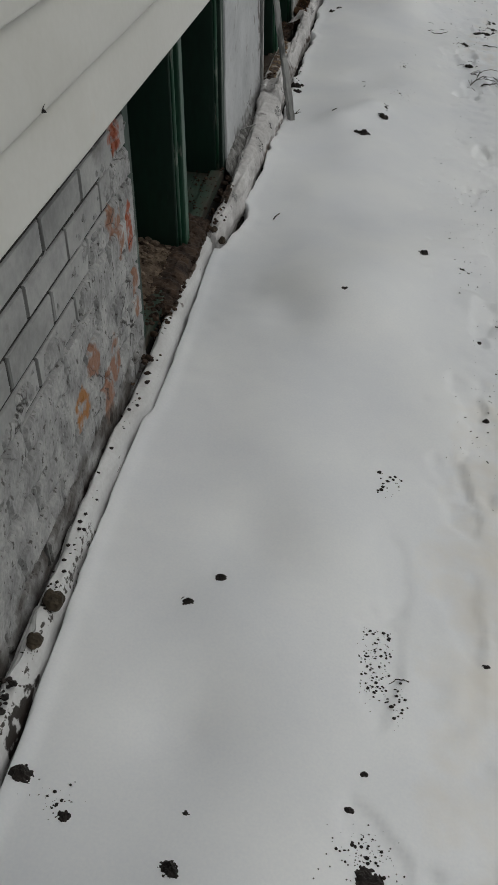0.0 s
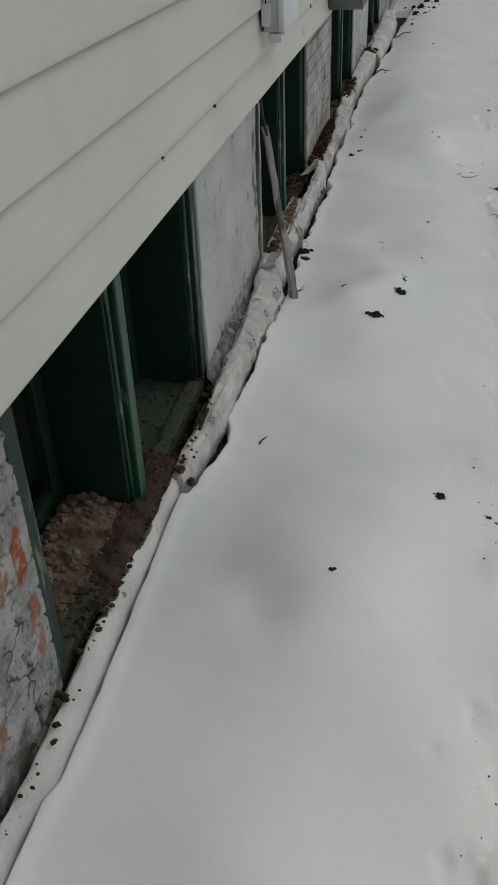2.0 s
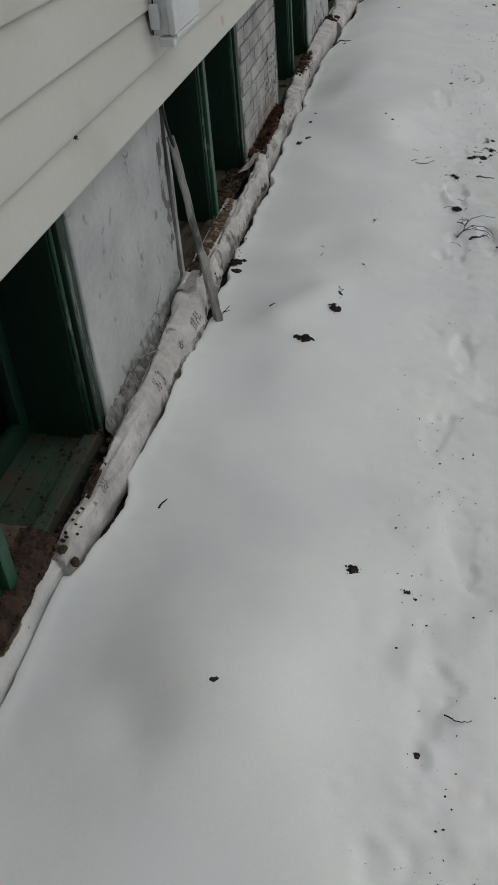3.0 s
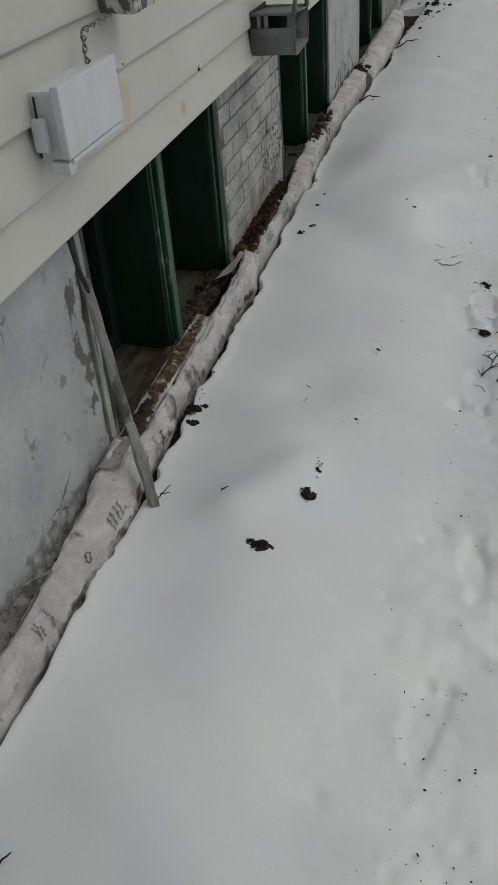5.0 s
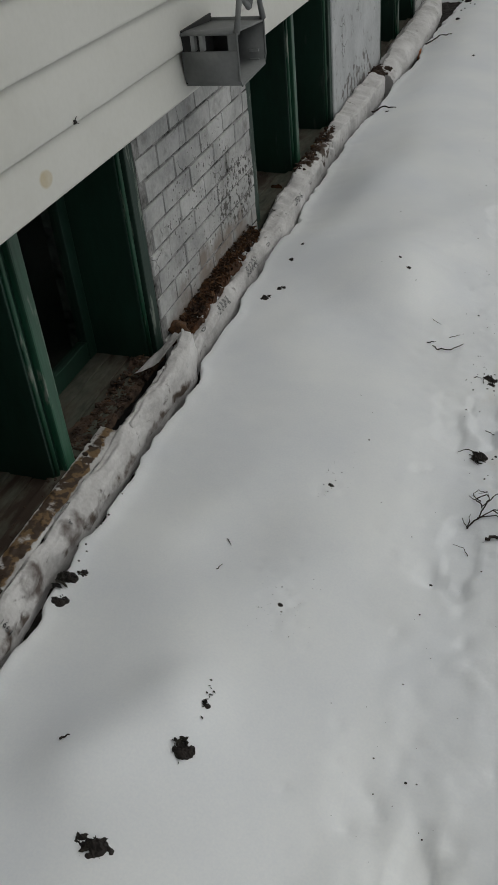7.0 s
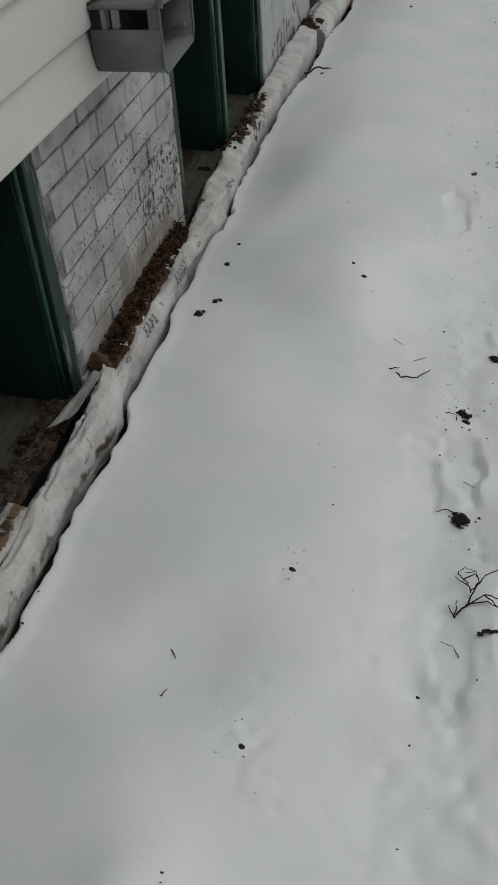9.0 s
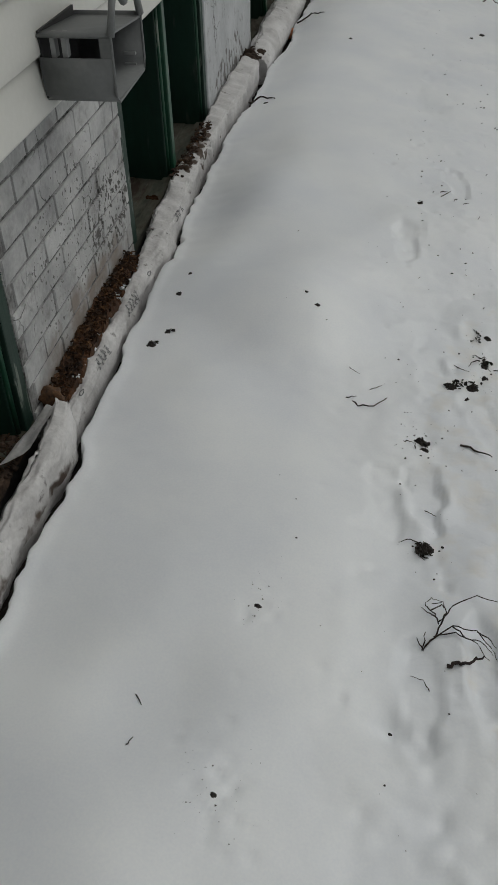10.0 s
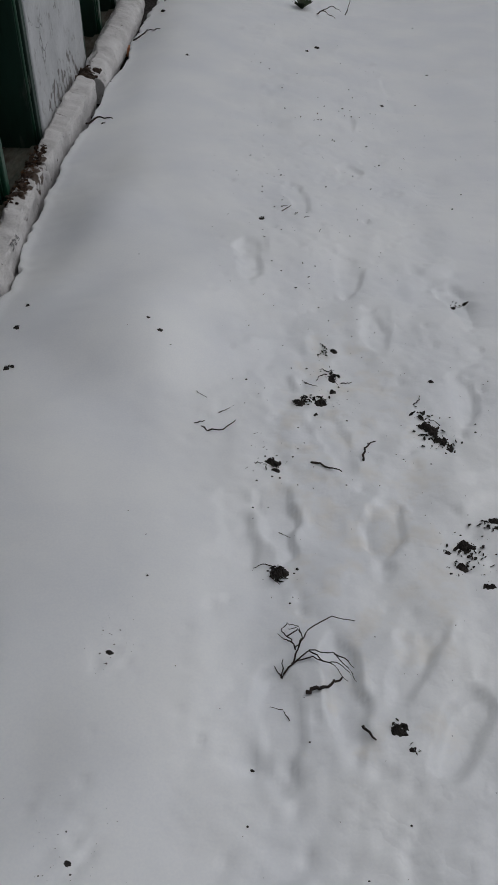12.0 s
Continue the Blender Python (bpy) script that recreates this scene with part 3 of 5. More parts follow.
def skim_coat(y0, y1, z0, z1, seed):
    """Flaking limewash that bridges the joints below a slanting line, broken off in ragged holes."""
    ny, nz = int((y1 - y0) / .0075), int((z1 - z0) / .0075)
    bm = bmesh.new()
    grid = []
    for i in range(ny + 1):
        row = []
        for j in range(nz + 1):
            yy, zz = y0 + (y1 - y0) * i / ny, z0 + (z1 - z0) * j / nz
            line = SKIM_LINE
            over = (np.interp(yy, [p[0] for p in line], [p[1] for p in line]) - zz) * 3.0
            q = Vector((yy, zz, seed))
            cover = min(over, 0.36) + 0.40 * noise.noise(q * 9) + 0.30 * noise.noise(q * 24) + 0.18 * noise.noise(q * 60)
            course = (zz - 0.758) / COURSE
            down = abs(course - round(course)) * COURSE
            along = (yy - 1.54 + LONG / 2) / LONG + (0.5 if math.ceil(-course) % 2 else 0.0)
            cover -= 0.75 * max(0.0, 1 - min(down, abs(along - round(along)) * LONG) / 0.016) * (0.75 + noise.noise(q * 5))
            lift = 0.0048 * min(1, max(0, cover) * 7) if cover > 0 else -0.004 + max(cover, -0.3) * 0.02
            x = FACE + lift + 0.0012 * noise.noise(q * 30) + 0.0018 * noise.noise(q * 75)
            row.append(bm.verts.new((x if cover > 0 else min(x, FACE - 0.006), yy, zz)))
        grid.append(row)
    for i in range(ny):
        for j in range(nz):
            bm.faces.new((grid[i][j], grid[i + 1][j], grid[i + 1][j + 1], grid[i][j + 1]))
    bmesh.ops.recalc_face_normals(bm, faces=bm.faces)
    bmesh.ops.solidify(bm, geom=bm.faces[:], thickness=0.003)
    return bm


SKIM_LINE = [(1.25, 0.47), (1.64, 0.50), (1.97, 0.64), (2.1, 0.75)]
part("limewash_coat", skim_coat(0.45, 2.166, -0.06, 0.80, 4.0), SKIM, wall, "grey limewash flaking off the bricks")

# ---- windows ----
def window(index, y0, y1, green_sill):
    w = thing("window_%d" % index, "low double window in dark green flaking paint with dim glass", "window",
              (FACE, (y0 + y1) / 2, SILL_Z), kind="structure")
    mid, front, rear = (y0 + y1) / 2 - (0.045 if index == 1 else 0.012), -0.69, -0.94
    top = HEAD
    for a, b, sgn in ((y0 + 0.001, y0 + 0.085, 1), (y1 - 0.085, y1 - 0.001, -1)):
        outer = a if sgn > 0 else b
        bm = boxes(((rear, a, SILL_Z - 0.02), (front, b, top)), bevel=0.004)
        jamb = part("window_frame", roughen(bm, 0.0015, 9), GREEN, w)
        step = boxes(((front - 0.002, min(outer, outer + sgn * 0.060), SILL_Z - 0.02), (front + 0.026, max(outer, outer + sgn * 0.060), top)), bevel=0.005)
        part("casing", roughen(step, 0.002, 11), GREEN_WORN, jamb, "flaking dark green casing")
        bead = bmesh.new()
        tube(bead, [(front + 0.004, outer + sgn * 0.072, SILL_Z + 0.01), (front + 0.004, outer + sgn * 0.072, top)], [0.009, 0.009], 10)
        part("bead", bead, GREEN_LIGHT, jamb, "worn lighter green bead", True)
    post = part("mullion", roughen(boxes(((rear, mid - 0.052, SILL_Z - 0.02), (front, mid + 0.052, top)), bevel=0.005), 0.002, 9), GREEN, w)
    strip = boxes(((front - 0.002, mid - 0.012, SILL_Z), (front + 0.024, mid + 0.040, top)), bevel=0.007)
    part("cover_strip", roughen(strip, 0.002, 13), GREEN_LIGHT, post, "lighter worn green strip")
    for dy in (-0.036, 0.047):
        bead = bmesh.new()
        tube(bead, [(front + 0.003, mid + dy, SILL_Z), (front + 0.003, mid + dy, top)], [0.008, 0.008], 10)
        part("bead", bead, GREEN_LIGHT, post, "worn lighter green bead", True)
    for a, b in ((y0 + 0.085, mid - 0.052), (mid + 0.052, y1 - 0.085)):
        f, g = -0.895, -0.935
        a, b = a + 0.002, b - 0.002
        bm = boxes(((g, a, SILL_Z + 0.012), (f, a + 0.055, top)), ((g, b - 0.055, SILL_Z + 0.012), (f, b, top)),
                   ((g, a + 0.055, SILL_Z + 0.012), (f - 0.002, b - 0.055, SILL_Z + 0.085)), bevel=0.004)
        sash = part("sash", bm, GREEN, w)
        pane = part("pane", boxes(((-0.918, a + 0.05, SILL_Z + 0.08), (-0.914, b - 0.05, top - 0.002))), GLASS, sash, "dim window glass")
        pane.visible_shadow = False
    # the weathered sill: three boards and a front rail
    for k, (xa, xb) in enumerate(((-0.935, -0.846), (-0.845, -0.770), (-0.769, -0.714))):
        bm = boxes(((xa, y0 + 0.003, SILL_Z - 0.028), (xb, y1 - 0.003, SILL_Z + 0.008 - 0.004 * k)), bevel=0.003)
        bmesh.ops.subdivide_edges(bm, edges=bm.edges, cuts=2, use_grid_fill=True)
        part("sill_board", roughen(bm, 0.003, 14, k), SILL_GREEN if green_sill else SILL, w)
    rail = boxes(((-0.713, y0 + 0.003, SILL_Z - 0.03), (-0.664, y1 - 0.003, SILL_Z + 0.014)), bevel=0.005)
    part("sill_rail", roughen(rail, 0.003, 10), SILL_GREEN if green_sill else SILL, w)
    return w


for i, (a, b) in enumerate(OPENINGS):
    window(i + 1, a, b, i == 0)

# ---- vinyl siding ----
LAPS = [0.858, 1.002, 1.162, 1.33, 1.50, 1.665, 1.83, 1.995, 2.16, 2.325, 2.49, 2.655, 2.82, 2.985]
siding = thing("wall_siding", "cream vinyl siding boards on the house wall", "siding", (-0.6, 7, 0.86), kind="structure")
for i, (z0, z1) in enumerate(zip(LAPS, LAPS[1:])):
    soft = i % 2 == 1
    butt = -0.575
    top_x = -0.592
    if soft:
        prof = [(-0.600, z0 - 0.008), (-0.588, z0 - 0.003), (-0.5775, z0 - 0.001), (-0.5752, z0 + 0.004), (-0.5762, z0 + 0.025)]
    else:
        prof = [(-0.600, z0 + 0.001), (butt - 0.012, z0), (butt - 0.002, z0), (butt, z0 + 0.003), (butt - 0.0005, z0 + 0.010)]
    prof += [(-0.5825, (z0 + z1) / 2), (top_x, z1 - (0.012 if i % 2 == 0 else 0.0)), (-0.606, z1 + 0.012), (-0.612, z1 + 0.012), (-0.612, z0 + 0.006)]
    bm = bmesh.new()
    ny = 120
    rings = []
    for j in range(ny + 1):
        yy = START + (END - START) * j / ny
        wave = 0.0015 * noise.noise(Vector((yy * 1.4, i * 3.1, 0))) + 0.0008 * noise.noise(Vector((yy * 5, i, 2)))
        rings.append([bm.verts.new((px + wave, yy, pz + wave * 0.6)) for px, pz in prof])
    m = len(prof)
    for r0, r1 in zip(rings, rings[1:]):
        for k in range(m):
            f = bm.faces.new((r0[k], r0[(k + 1) % m], r1[(k + 1) % m], r1[k]))
            f.smooth = 3 <= k <= 5 or (soft and k < 6)
    bm.faces.new(rings[0][::-1]), bm.faces.new(rings[-1])
    bmesh.ops.recalc_face_normals(bm, faces=bm.faces)
    part("siding_board", bm, SIDING, siding)
part("starter_batten", boxes(((-0.668, START, 0.873), (-0.613, END, 0.95))), SILL, siding, "dark batten behind the lowest board")

# ---- rolled sacks along the foot of the wall ----
class Roll:
    """A long flattened roll: knots (y, inner x, outer x, top z, squareness); surface() maps length and turn to a place."""

    def __init__(self, knots, seed, tilt=0.25, wrinkle=0.004, low=-0.125):
        self.k, self.seed, self.tilt, self.wrinkle, self.low = np.array(knots), seed, tilt, wrinkle, low

    def surface(self, y, turn, lift=0.0):
        xi, xo, zt, sq = (float(np.interp(y, self.k[:, 0], self.k[:, c])) for c in (1, 2, 3, 4))
        zt += 0.018 * noise.noise(Vector((y * 5, 0, self.seed))) + 0.009 * noise.noise(Vector((y * 15, 3, self.seed)))
        xo += 0.006 * noise.noise(Vector((y * 8, 7, self.seed))) - (0.006 if y > 3.1 else 0)
        cx, w = (xi + xo) / 2, (xo - xi) / 2
        cz, h = (zt + self.low) / 2, (zt - self.low) / 2
        c, s = math.cos(turn), math.sin(turn)
        px = abs(c) ** (2 / sq) * (1 if c > 0 else -1)
        pz = abs(s) ** (2 / sq) * (1 if s > 0 else -1)
        fold = 1.1 * noise.noise(Vector((y * 6, turn * 1.3, self.seed))) + 0.9 * (0.35 - abs(noise.noise(Vector((y * 9 + turn * 2, turn * 2.2, self.seed + 5))))) * 2 \
            + 0.5 * (0.3 - abs(noise.noise(Vector((y * 26 - turn * 3, turn * 4, self.seed + 9))))) * 2 + 0.25 * noise.noise(Vector((y * 70, turn * 9, self.seed)))
        if self.wrinkle > 0.005:    # stiff woven cloth breaks into flat facets
            near = noise.voronoi(Vector((y * 13 + turn * 0.5, turn * 1.6 * abs(math.cos(turn / 2 + 0.4)), self.seed)))[0]
            fold += 0.75 * (near[1] - near[0]) * 2 - 0.5
        r = lift + self.wrinkle * fold
        z = cz + h * pz + r * s
        x = cx + w * px + r * c
        if pz > 0:
            z -= (x - cx) * self.tilt * pz
        else:
            x = cx + (x - cx) * (1 + 0.55 * pz)
        return Vector((max(x, FACE + 0.003), y, z))

    def mesh(self, step=0.010, sides=52):
        bm = bmesh.new()
        y0, y1 = self.k[0, 0], self.k[-1, 0]
        n = max(6, int((y1 - y0) / step))
        rings = []
        for i in range(n + 1):
            y = y0 + (y1 - y0) * i / n
            rings.append([bm.verts.new(self.surface(y, 2 * math.pi * j / sides)) for j in range(sides)])
        for r0, r1 in zip(rings, rings[1:]):
            for j in range(sides):
                bm.faces.new((r0[j], r0[(j + 1) % sides], r1[(j + 1) % sides], r1[j])).smooth = True
        for ring in (rings[0], rings[-1]):
            mid = sum((v.co for v in ring), Vector()) / sides
            c = bm.verts.new(mid)
            for j in range(sides):
                bm.faces.new((ring[j], ring[(j + 1) % sides], c))
        bmesh.ops.recalc_face_normals(bm, faces=bm.faces)
        return bm


def sack(knots, seed, label, mat, **more):
    roll = Roll(knots, seed, **more)
    y0 = float(roll.k[0, 0])
    ob = thing("rolled_sack", label, "sack", (-0.6, y0, -0.12), "sacks along the wall foot")
    part("sack_body", roll.mesh(), mat, ob)
    y1 = float(roll.k[-1, 0])
    for name, turn, wide, y0, y1 in (("hem", 2.0, 0.24, y0, y0 + 0.62 * (y1 - y0)),):
        bm, n = bmesh.new(), max(8, int((y1 - y0) / 0.02))
        strip = []
        for i in range(n + 1):
            y = y0 + 0.02 + (y1 - y0 - 0.04) * i / n
            wob = 0.45 * noise.noise(Vector((y * 3.3, seed, turn))) + 0.12 * noise.noise(Vector((y * 17, seed, turn)))
            strip.append([bm.verts.new(roll.surface(y, turn + wob + wide * k, 0.001 + lift)) for k, lift in ((-.5, .0005), (-.25, .0015), (.1, .0012), (.5, .0003))])
        for a, b in zip(strip, strip[1:]):
            for k in range(3):
                bm.faces.new((a[k], b[k], b[k + 1], a[k + 1])).smooth = True
        bmesh.ops.solidify(bm, geom=bm.faces[:], thickness=0.002)
        part(name, bm, mat, ob)
    return ob, roll


film, film_roll = sack([(-1.2, -.646, -.585, .035, 3.2), (0.7, -.646, -.592, .035, 3.2), (1.2, -.646, -.60, .035, 3.4), (1.5, -.646, -.614, .04, 3.4),
                        (1.88, -.646, -.610, .035, 3.2), (1.95, -.646, -.590, .025, 3.0), (2.15, -.646, -.588, .03, 3.2), (2.6, -.646, -.602, .028, 3.6),
                        (3.0, -.646, -.608, .02, 4), (3.06, -.65, -.61, .0, 4)], 1.0,
                       "long roll of white film dusted with snow and soil", FILM, tilt=0.5, wrinkle=0.003)
bag_a, roll_a = sack([(3.02, -.63, -.588, .02, 3), (3.08, -.625, -.582, .05, 3.6), (3.3, -.618, -.552, .055, 3.2), (3.6, -.615, -.542, .07, 3.2), (3.9, -.618, -.535, .072, 3.0),
                      (4.1, -.622, -.525, .078, 3.0), (4.3, -.632, -.515, .085, 3.2), (4.42, -.64, -.512, .095, 3.4), (4.55, -.645, -.525, .115, 3.8), (4.62, -.645, -.545, .12, 4.2)], 2.0,
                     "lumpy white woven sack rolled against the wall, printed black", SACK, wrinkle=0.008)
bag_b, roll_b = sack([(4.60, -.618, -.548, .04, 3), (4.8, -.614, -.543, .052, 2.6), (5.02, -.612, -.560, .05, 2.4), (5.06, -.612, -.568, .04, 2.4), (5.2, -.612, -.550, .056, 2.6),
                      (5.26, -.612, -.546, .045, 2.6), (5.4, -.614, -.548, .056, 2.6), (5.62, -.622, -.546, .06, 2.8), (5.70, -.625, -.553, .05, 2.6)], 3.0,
                     "white woven sack with blotches of grime and painted shade, black print, under a window", SACK, wrinkle=0.008)
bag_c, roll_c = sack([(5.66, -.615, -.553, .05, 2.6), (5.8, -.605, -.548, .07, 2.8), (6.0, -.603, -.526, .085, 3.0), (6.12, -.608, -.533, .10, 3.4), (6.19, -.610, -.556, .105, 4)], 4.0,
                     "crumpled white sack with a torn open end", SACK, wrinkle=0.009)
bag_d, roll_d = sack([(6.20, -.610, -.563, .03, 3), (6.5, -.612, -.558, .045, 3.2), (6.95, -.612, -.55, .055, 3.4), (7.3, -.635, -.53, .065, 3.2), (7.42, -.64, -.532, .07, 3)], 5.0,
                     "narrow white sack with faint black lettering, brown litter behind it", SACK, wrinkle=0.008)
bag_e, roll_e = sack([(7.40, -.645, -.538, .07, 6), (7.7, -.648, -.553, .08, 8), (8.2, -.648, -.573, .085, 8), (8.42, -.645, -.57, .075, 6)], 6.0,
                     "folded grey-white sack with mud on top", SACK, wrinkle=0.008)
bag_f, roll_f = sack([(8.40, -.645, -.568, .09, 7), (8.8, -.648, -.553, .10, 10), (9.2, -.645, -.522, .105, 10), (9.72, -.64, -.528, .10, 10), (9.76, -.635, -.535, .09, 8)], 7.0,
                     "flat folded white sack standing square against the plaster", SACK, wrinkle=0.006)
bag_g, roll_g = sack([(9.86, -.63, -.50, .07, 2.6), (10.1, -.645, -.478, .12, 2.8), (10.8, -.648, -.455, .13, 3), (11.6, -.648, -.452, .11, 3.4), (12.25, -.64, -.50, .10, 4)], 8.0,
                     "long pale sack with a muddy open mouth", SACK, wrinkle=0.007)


def sheet(bm, corners, thick, seed, cuts=8, bend=0.01):
    """A bent sheet with thickness over four corners."""
    a, b, c, d = (Vector(p) for p in corners)
    grid = [[bm.verts.new(a.lerp(b, i / cuts).lerp(d.lerp(c, i / cuts), j / cuts) + noise.noise_vector(Vector((i * .35, j * .35, seed))) * bend)
             for j in range(cuts + 1)] for i in range(cuts + 1)]
    faces = [bm.faces.new((grid[i][j], grid[i + 1][j], grid[i + 1][j + 1], grid[i][j + 1])) for i in range(cuts) for j in range(cuts)]
    bmesh.ops.solidify(bm, geom=faces, thickness=thick)
    return bm


part("flap", sheet(bmesh.new(), [(-.615, 6.14, .115), (-.575, 6.15, .125), (-.592, 5.95, .112), (-.668, 5.88, .092)], 0.004, 1.0), SACK, bag_c, "torn stiff flap", True)
part("flap", sheet(bmesh.new(), [(-.64, 4.66, .11), (-.57, 4.63, .135), (-.56, 4.50, .125), (-.63, 4.46, .12)], 0.004, 2.0), SACK, bag_a, "folded corner", True)


bm = bmesh.new()
grid = []
for i in range(93):
    yy = 4.70 + 0.01 * i
    back = -.674 + .004 * noise.noise(Vector((yy * 9, 1, 0))) + .002 * noise.noise(Vector((yy * 40, 1, 0)))
    front = -.603 + .006 * noise.noise(Vector((yy * 7, 4, 0)))
    high = .064 + .006 * noise.noise(Vector((yy * 6, 8, 0)))
    grid.append([bm.verts.new((back + (front - back) * k / 8, yy, high - .016 * (k / 8) ** 2 - (.012 if k == 0 else 0) + .0035 * noise.noise(Vector((yy * 30, k * .9, 2))))) for k in range(9)])
for a, b in zip(grid, grid[1:]):
    for k in range(8):
        bm.faces.new((a[k], a[k + 1], b[k + 1], b[k])).smooth = True
bmesh.ops.recalc_face_normals(bm, faces=bm.faces)
bmesh.ops.solidify(bm, geom=bm.faces[:], thickness=0.02)
part("turned_back_edge", bm, MUDDY, bag_b, "flat turned-back edge caked with ochre and brown mud")


def print_on(bag, roll, text, y, turn, size, name="lettering", flip=True):
    """Lays flat lettering on a roll; it reads across the roll, upside down as seen from the path."""
    cu = bpy.data.curves.new("print", "FONT")
    cu.body, cu.size, cu.align_x, cu.align_y = text, size, "CENTER", "CENTER"
    ob = new("print", cu)
    me = bpy.data.meshes.new_from_object(ob.evaluated_get(bpy.context.evaluated_depsgraph_get()))
    bpy.data.objects.remove(ob)
    bm = bmesh.new()
    bm.from_mesh(me)
    bmesh.ops.subdivide_edges(bm, edges=[e for e in bm.edges if e.calc_length() > 0.01], cuts=2)
    bmesh.ops.triangulate(bm, faces=bm.faces)
    for v in bm.verts:
        u, t = v.co.x, v.co.y
        v.co = roll.surface(y - t, turn + u / 0.06, 0.0034)
    tagged(part(name, bm, INK, bag, "faded black print"), kind="stuff")


def bars_on(bag, roll, y, turn, span, rows, pitch=0.014):
    """Unreadable print: rows of short bars across a roll."""
    rnd = random.Random(int(y * 100))
    bm = bmesh.new()
    for r in range(rows):
        u = -span / 2
        while u < span / 2:
            w = rnd.uniform(0.03, 0.10)
            if u + w > span / 2:
                break
            ys, ye = y + r * pitch, y + r * pitch + pitch * 0.5
            steps = 3
            for s in range(steps):
                t0, t1 = turn + u + w * s / steps, turn + u + w * (s + 1) / steps
                bm.faces.new([bm.verts.new(roll.surface(q, t, 0.0034)) for q, t in ((ys, t0), (ys, t1), (ye, t1), (ye, t0))])
            u += w + rnd.uniform(0.02, 0.05)
    tagged(part("lettering", bm, INK, bag, "faded black print"), kind="stuff")


print_on(bag_a, roll_a, "478-9991", 3.93, 0.95, 0.020)
bars_on(bag_a, roll_a, 3.86, 1.0, 0.9, 2)
bars_on(bag_a, roll_a, 3.30, 1.0, 0.9, 3)
bars_on(bag_a, roll_a, 4.30, 0.75, 0.7, 4, 0.022)
print_on(bag_a, roll_a, "O", 4.16, 0.75, 0.045)
print_on(bag_b, roll_b, "9991", 4.825, 0.65, 0.026)
print_on(bag_b, roll_b, "com", 4.760, 0.75, 0.026)
bars_on(bag_b, roll_b, 5.20, 0.9, 0.3, 1)
print_on(bag_d, roll_d, "0", 6.32, 1.2, 0.05)
bars_on(bag_d, roll_d, 6.48, 1.0, 0.9, 4, 0.03)
bars_on(bag_d, roll_d, 6.82, 0.9, 0.9, 5, 0.025)
print_on(bag_d, roll_d, "0", 7.10, 1.0, 0.05)
bars_on(bag_e, roll_e, 7.55, 0.7, 0.8, 3, 0.05)

# ---- dirt and rubble ----


def crumb_shapes():
    shapes = []
    for k in range(14):
        bm = lump(bmesh.new(), (0, 0, 0), 1.0, k * 5.3, 1.0, 0.5, 2)
        bm.verts.ensure_lookup_table()
        shapes.append((np.array([v.co[:] for v in bm.verts]), np.array([[v.index for v in f.verts] for f in bm.faces])))
        bm.free()
    return shapes


CRUMBS = crumb_shapes()


def heap(name, label, spots, mat, seed, kind="stuff"):
    """Many crumbs joined: spots of (x0, x1, y0, y1, z, count, smallest, largest)."""
    rnd = random.Random(seed)
    verts, faces = [], []
    for x0, x1, y0, y1, z, count, small, large in spots:
        for i in range(count):
            if z is None:
                x, y = (x0 + x1) / 2 + rnd.gauss(0, .3) * (x1 - x0), (y0 + y1) / 2 + rnd.gauss(0, .3) * (y1 - y0)
                size = 0.75 * (small + (large - small) * rnd.random() ** 4)
            else:
                x, y = rnd.uniform(x0, x1), rnd.uniform(y0, y1)
                size = small + (large - small) * rnd.random() ** 2.2
            zz = ground_at(x, y) if z is None else z(x, y) if callable(z) else z
            co, fa = rnd.choice(CRUMBS)
            turn = rnd.uniform(0, 6.28)
            c, sn = math.cos(turn), math.sin(turn)
            spin = np.array([[c, sn, 0], [-sn, c, 0], [0, 0, 1]]) * np.array([1, rnd.uniform(.55, 1), rnd.uniform(.45, .9)])
            faces.append(fa + 42 * len(verts))
            verts.append(co @ spin * size + np.array([x, y, zz + size * 0.25]))
    me = bpy.data.meshes.new(name)
    me.from_pydata(np.concatenate(verts).tolist(), [], np.concatenate(faces).tolist())
    me.materials.append(mat)
    ob = new(name, me)
    return tagged(ob, label, "dirt", kind=kind)


def island_vary(m, least, most):
    """Gives each loose piece of a joined mesh its own brightness."""
    n, k = m.node_tree.nodes, m.node_tree.links
    bsdf = n["Principled BSDF"]
    before = bsdf.inputs["Base Color"].links[0].from_socket
    geo, ramp, hsv = n.new("ShaderNodeNewGeometry"), n.new("ShaderNodeMapRange"), n.new("ShaderNodeHueSaturation")
    ramp.inputs["To Min"].default_value, ramp.inputs["To Max"].default_value = least, most
    k.new(geo.outputs["Random Per Island"], ramp.inputs["Value"]), k.new(ramp.outputs[0], hsv.inputs["Value"])
    k.new(before, hsv.inputs["Color"]), k.new(hsv.outputs[0], bsdf.inputs["Base Color"])


island_vary(RUST_LEAF, 0.25, 1.3)
island_vary(DARK_LEAF, 0.4, 1.5)


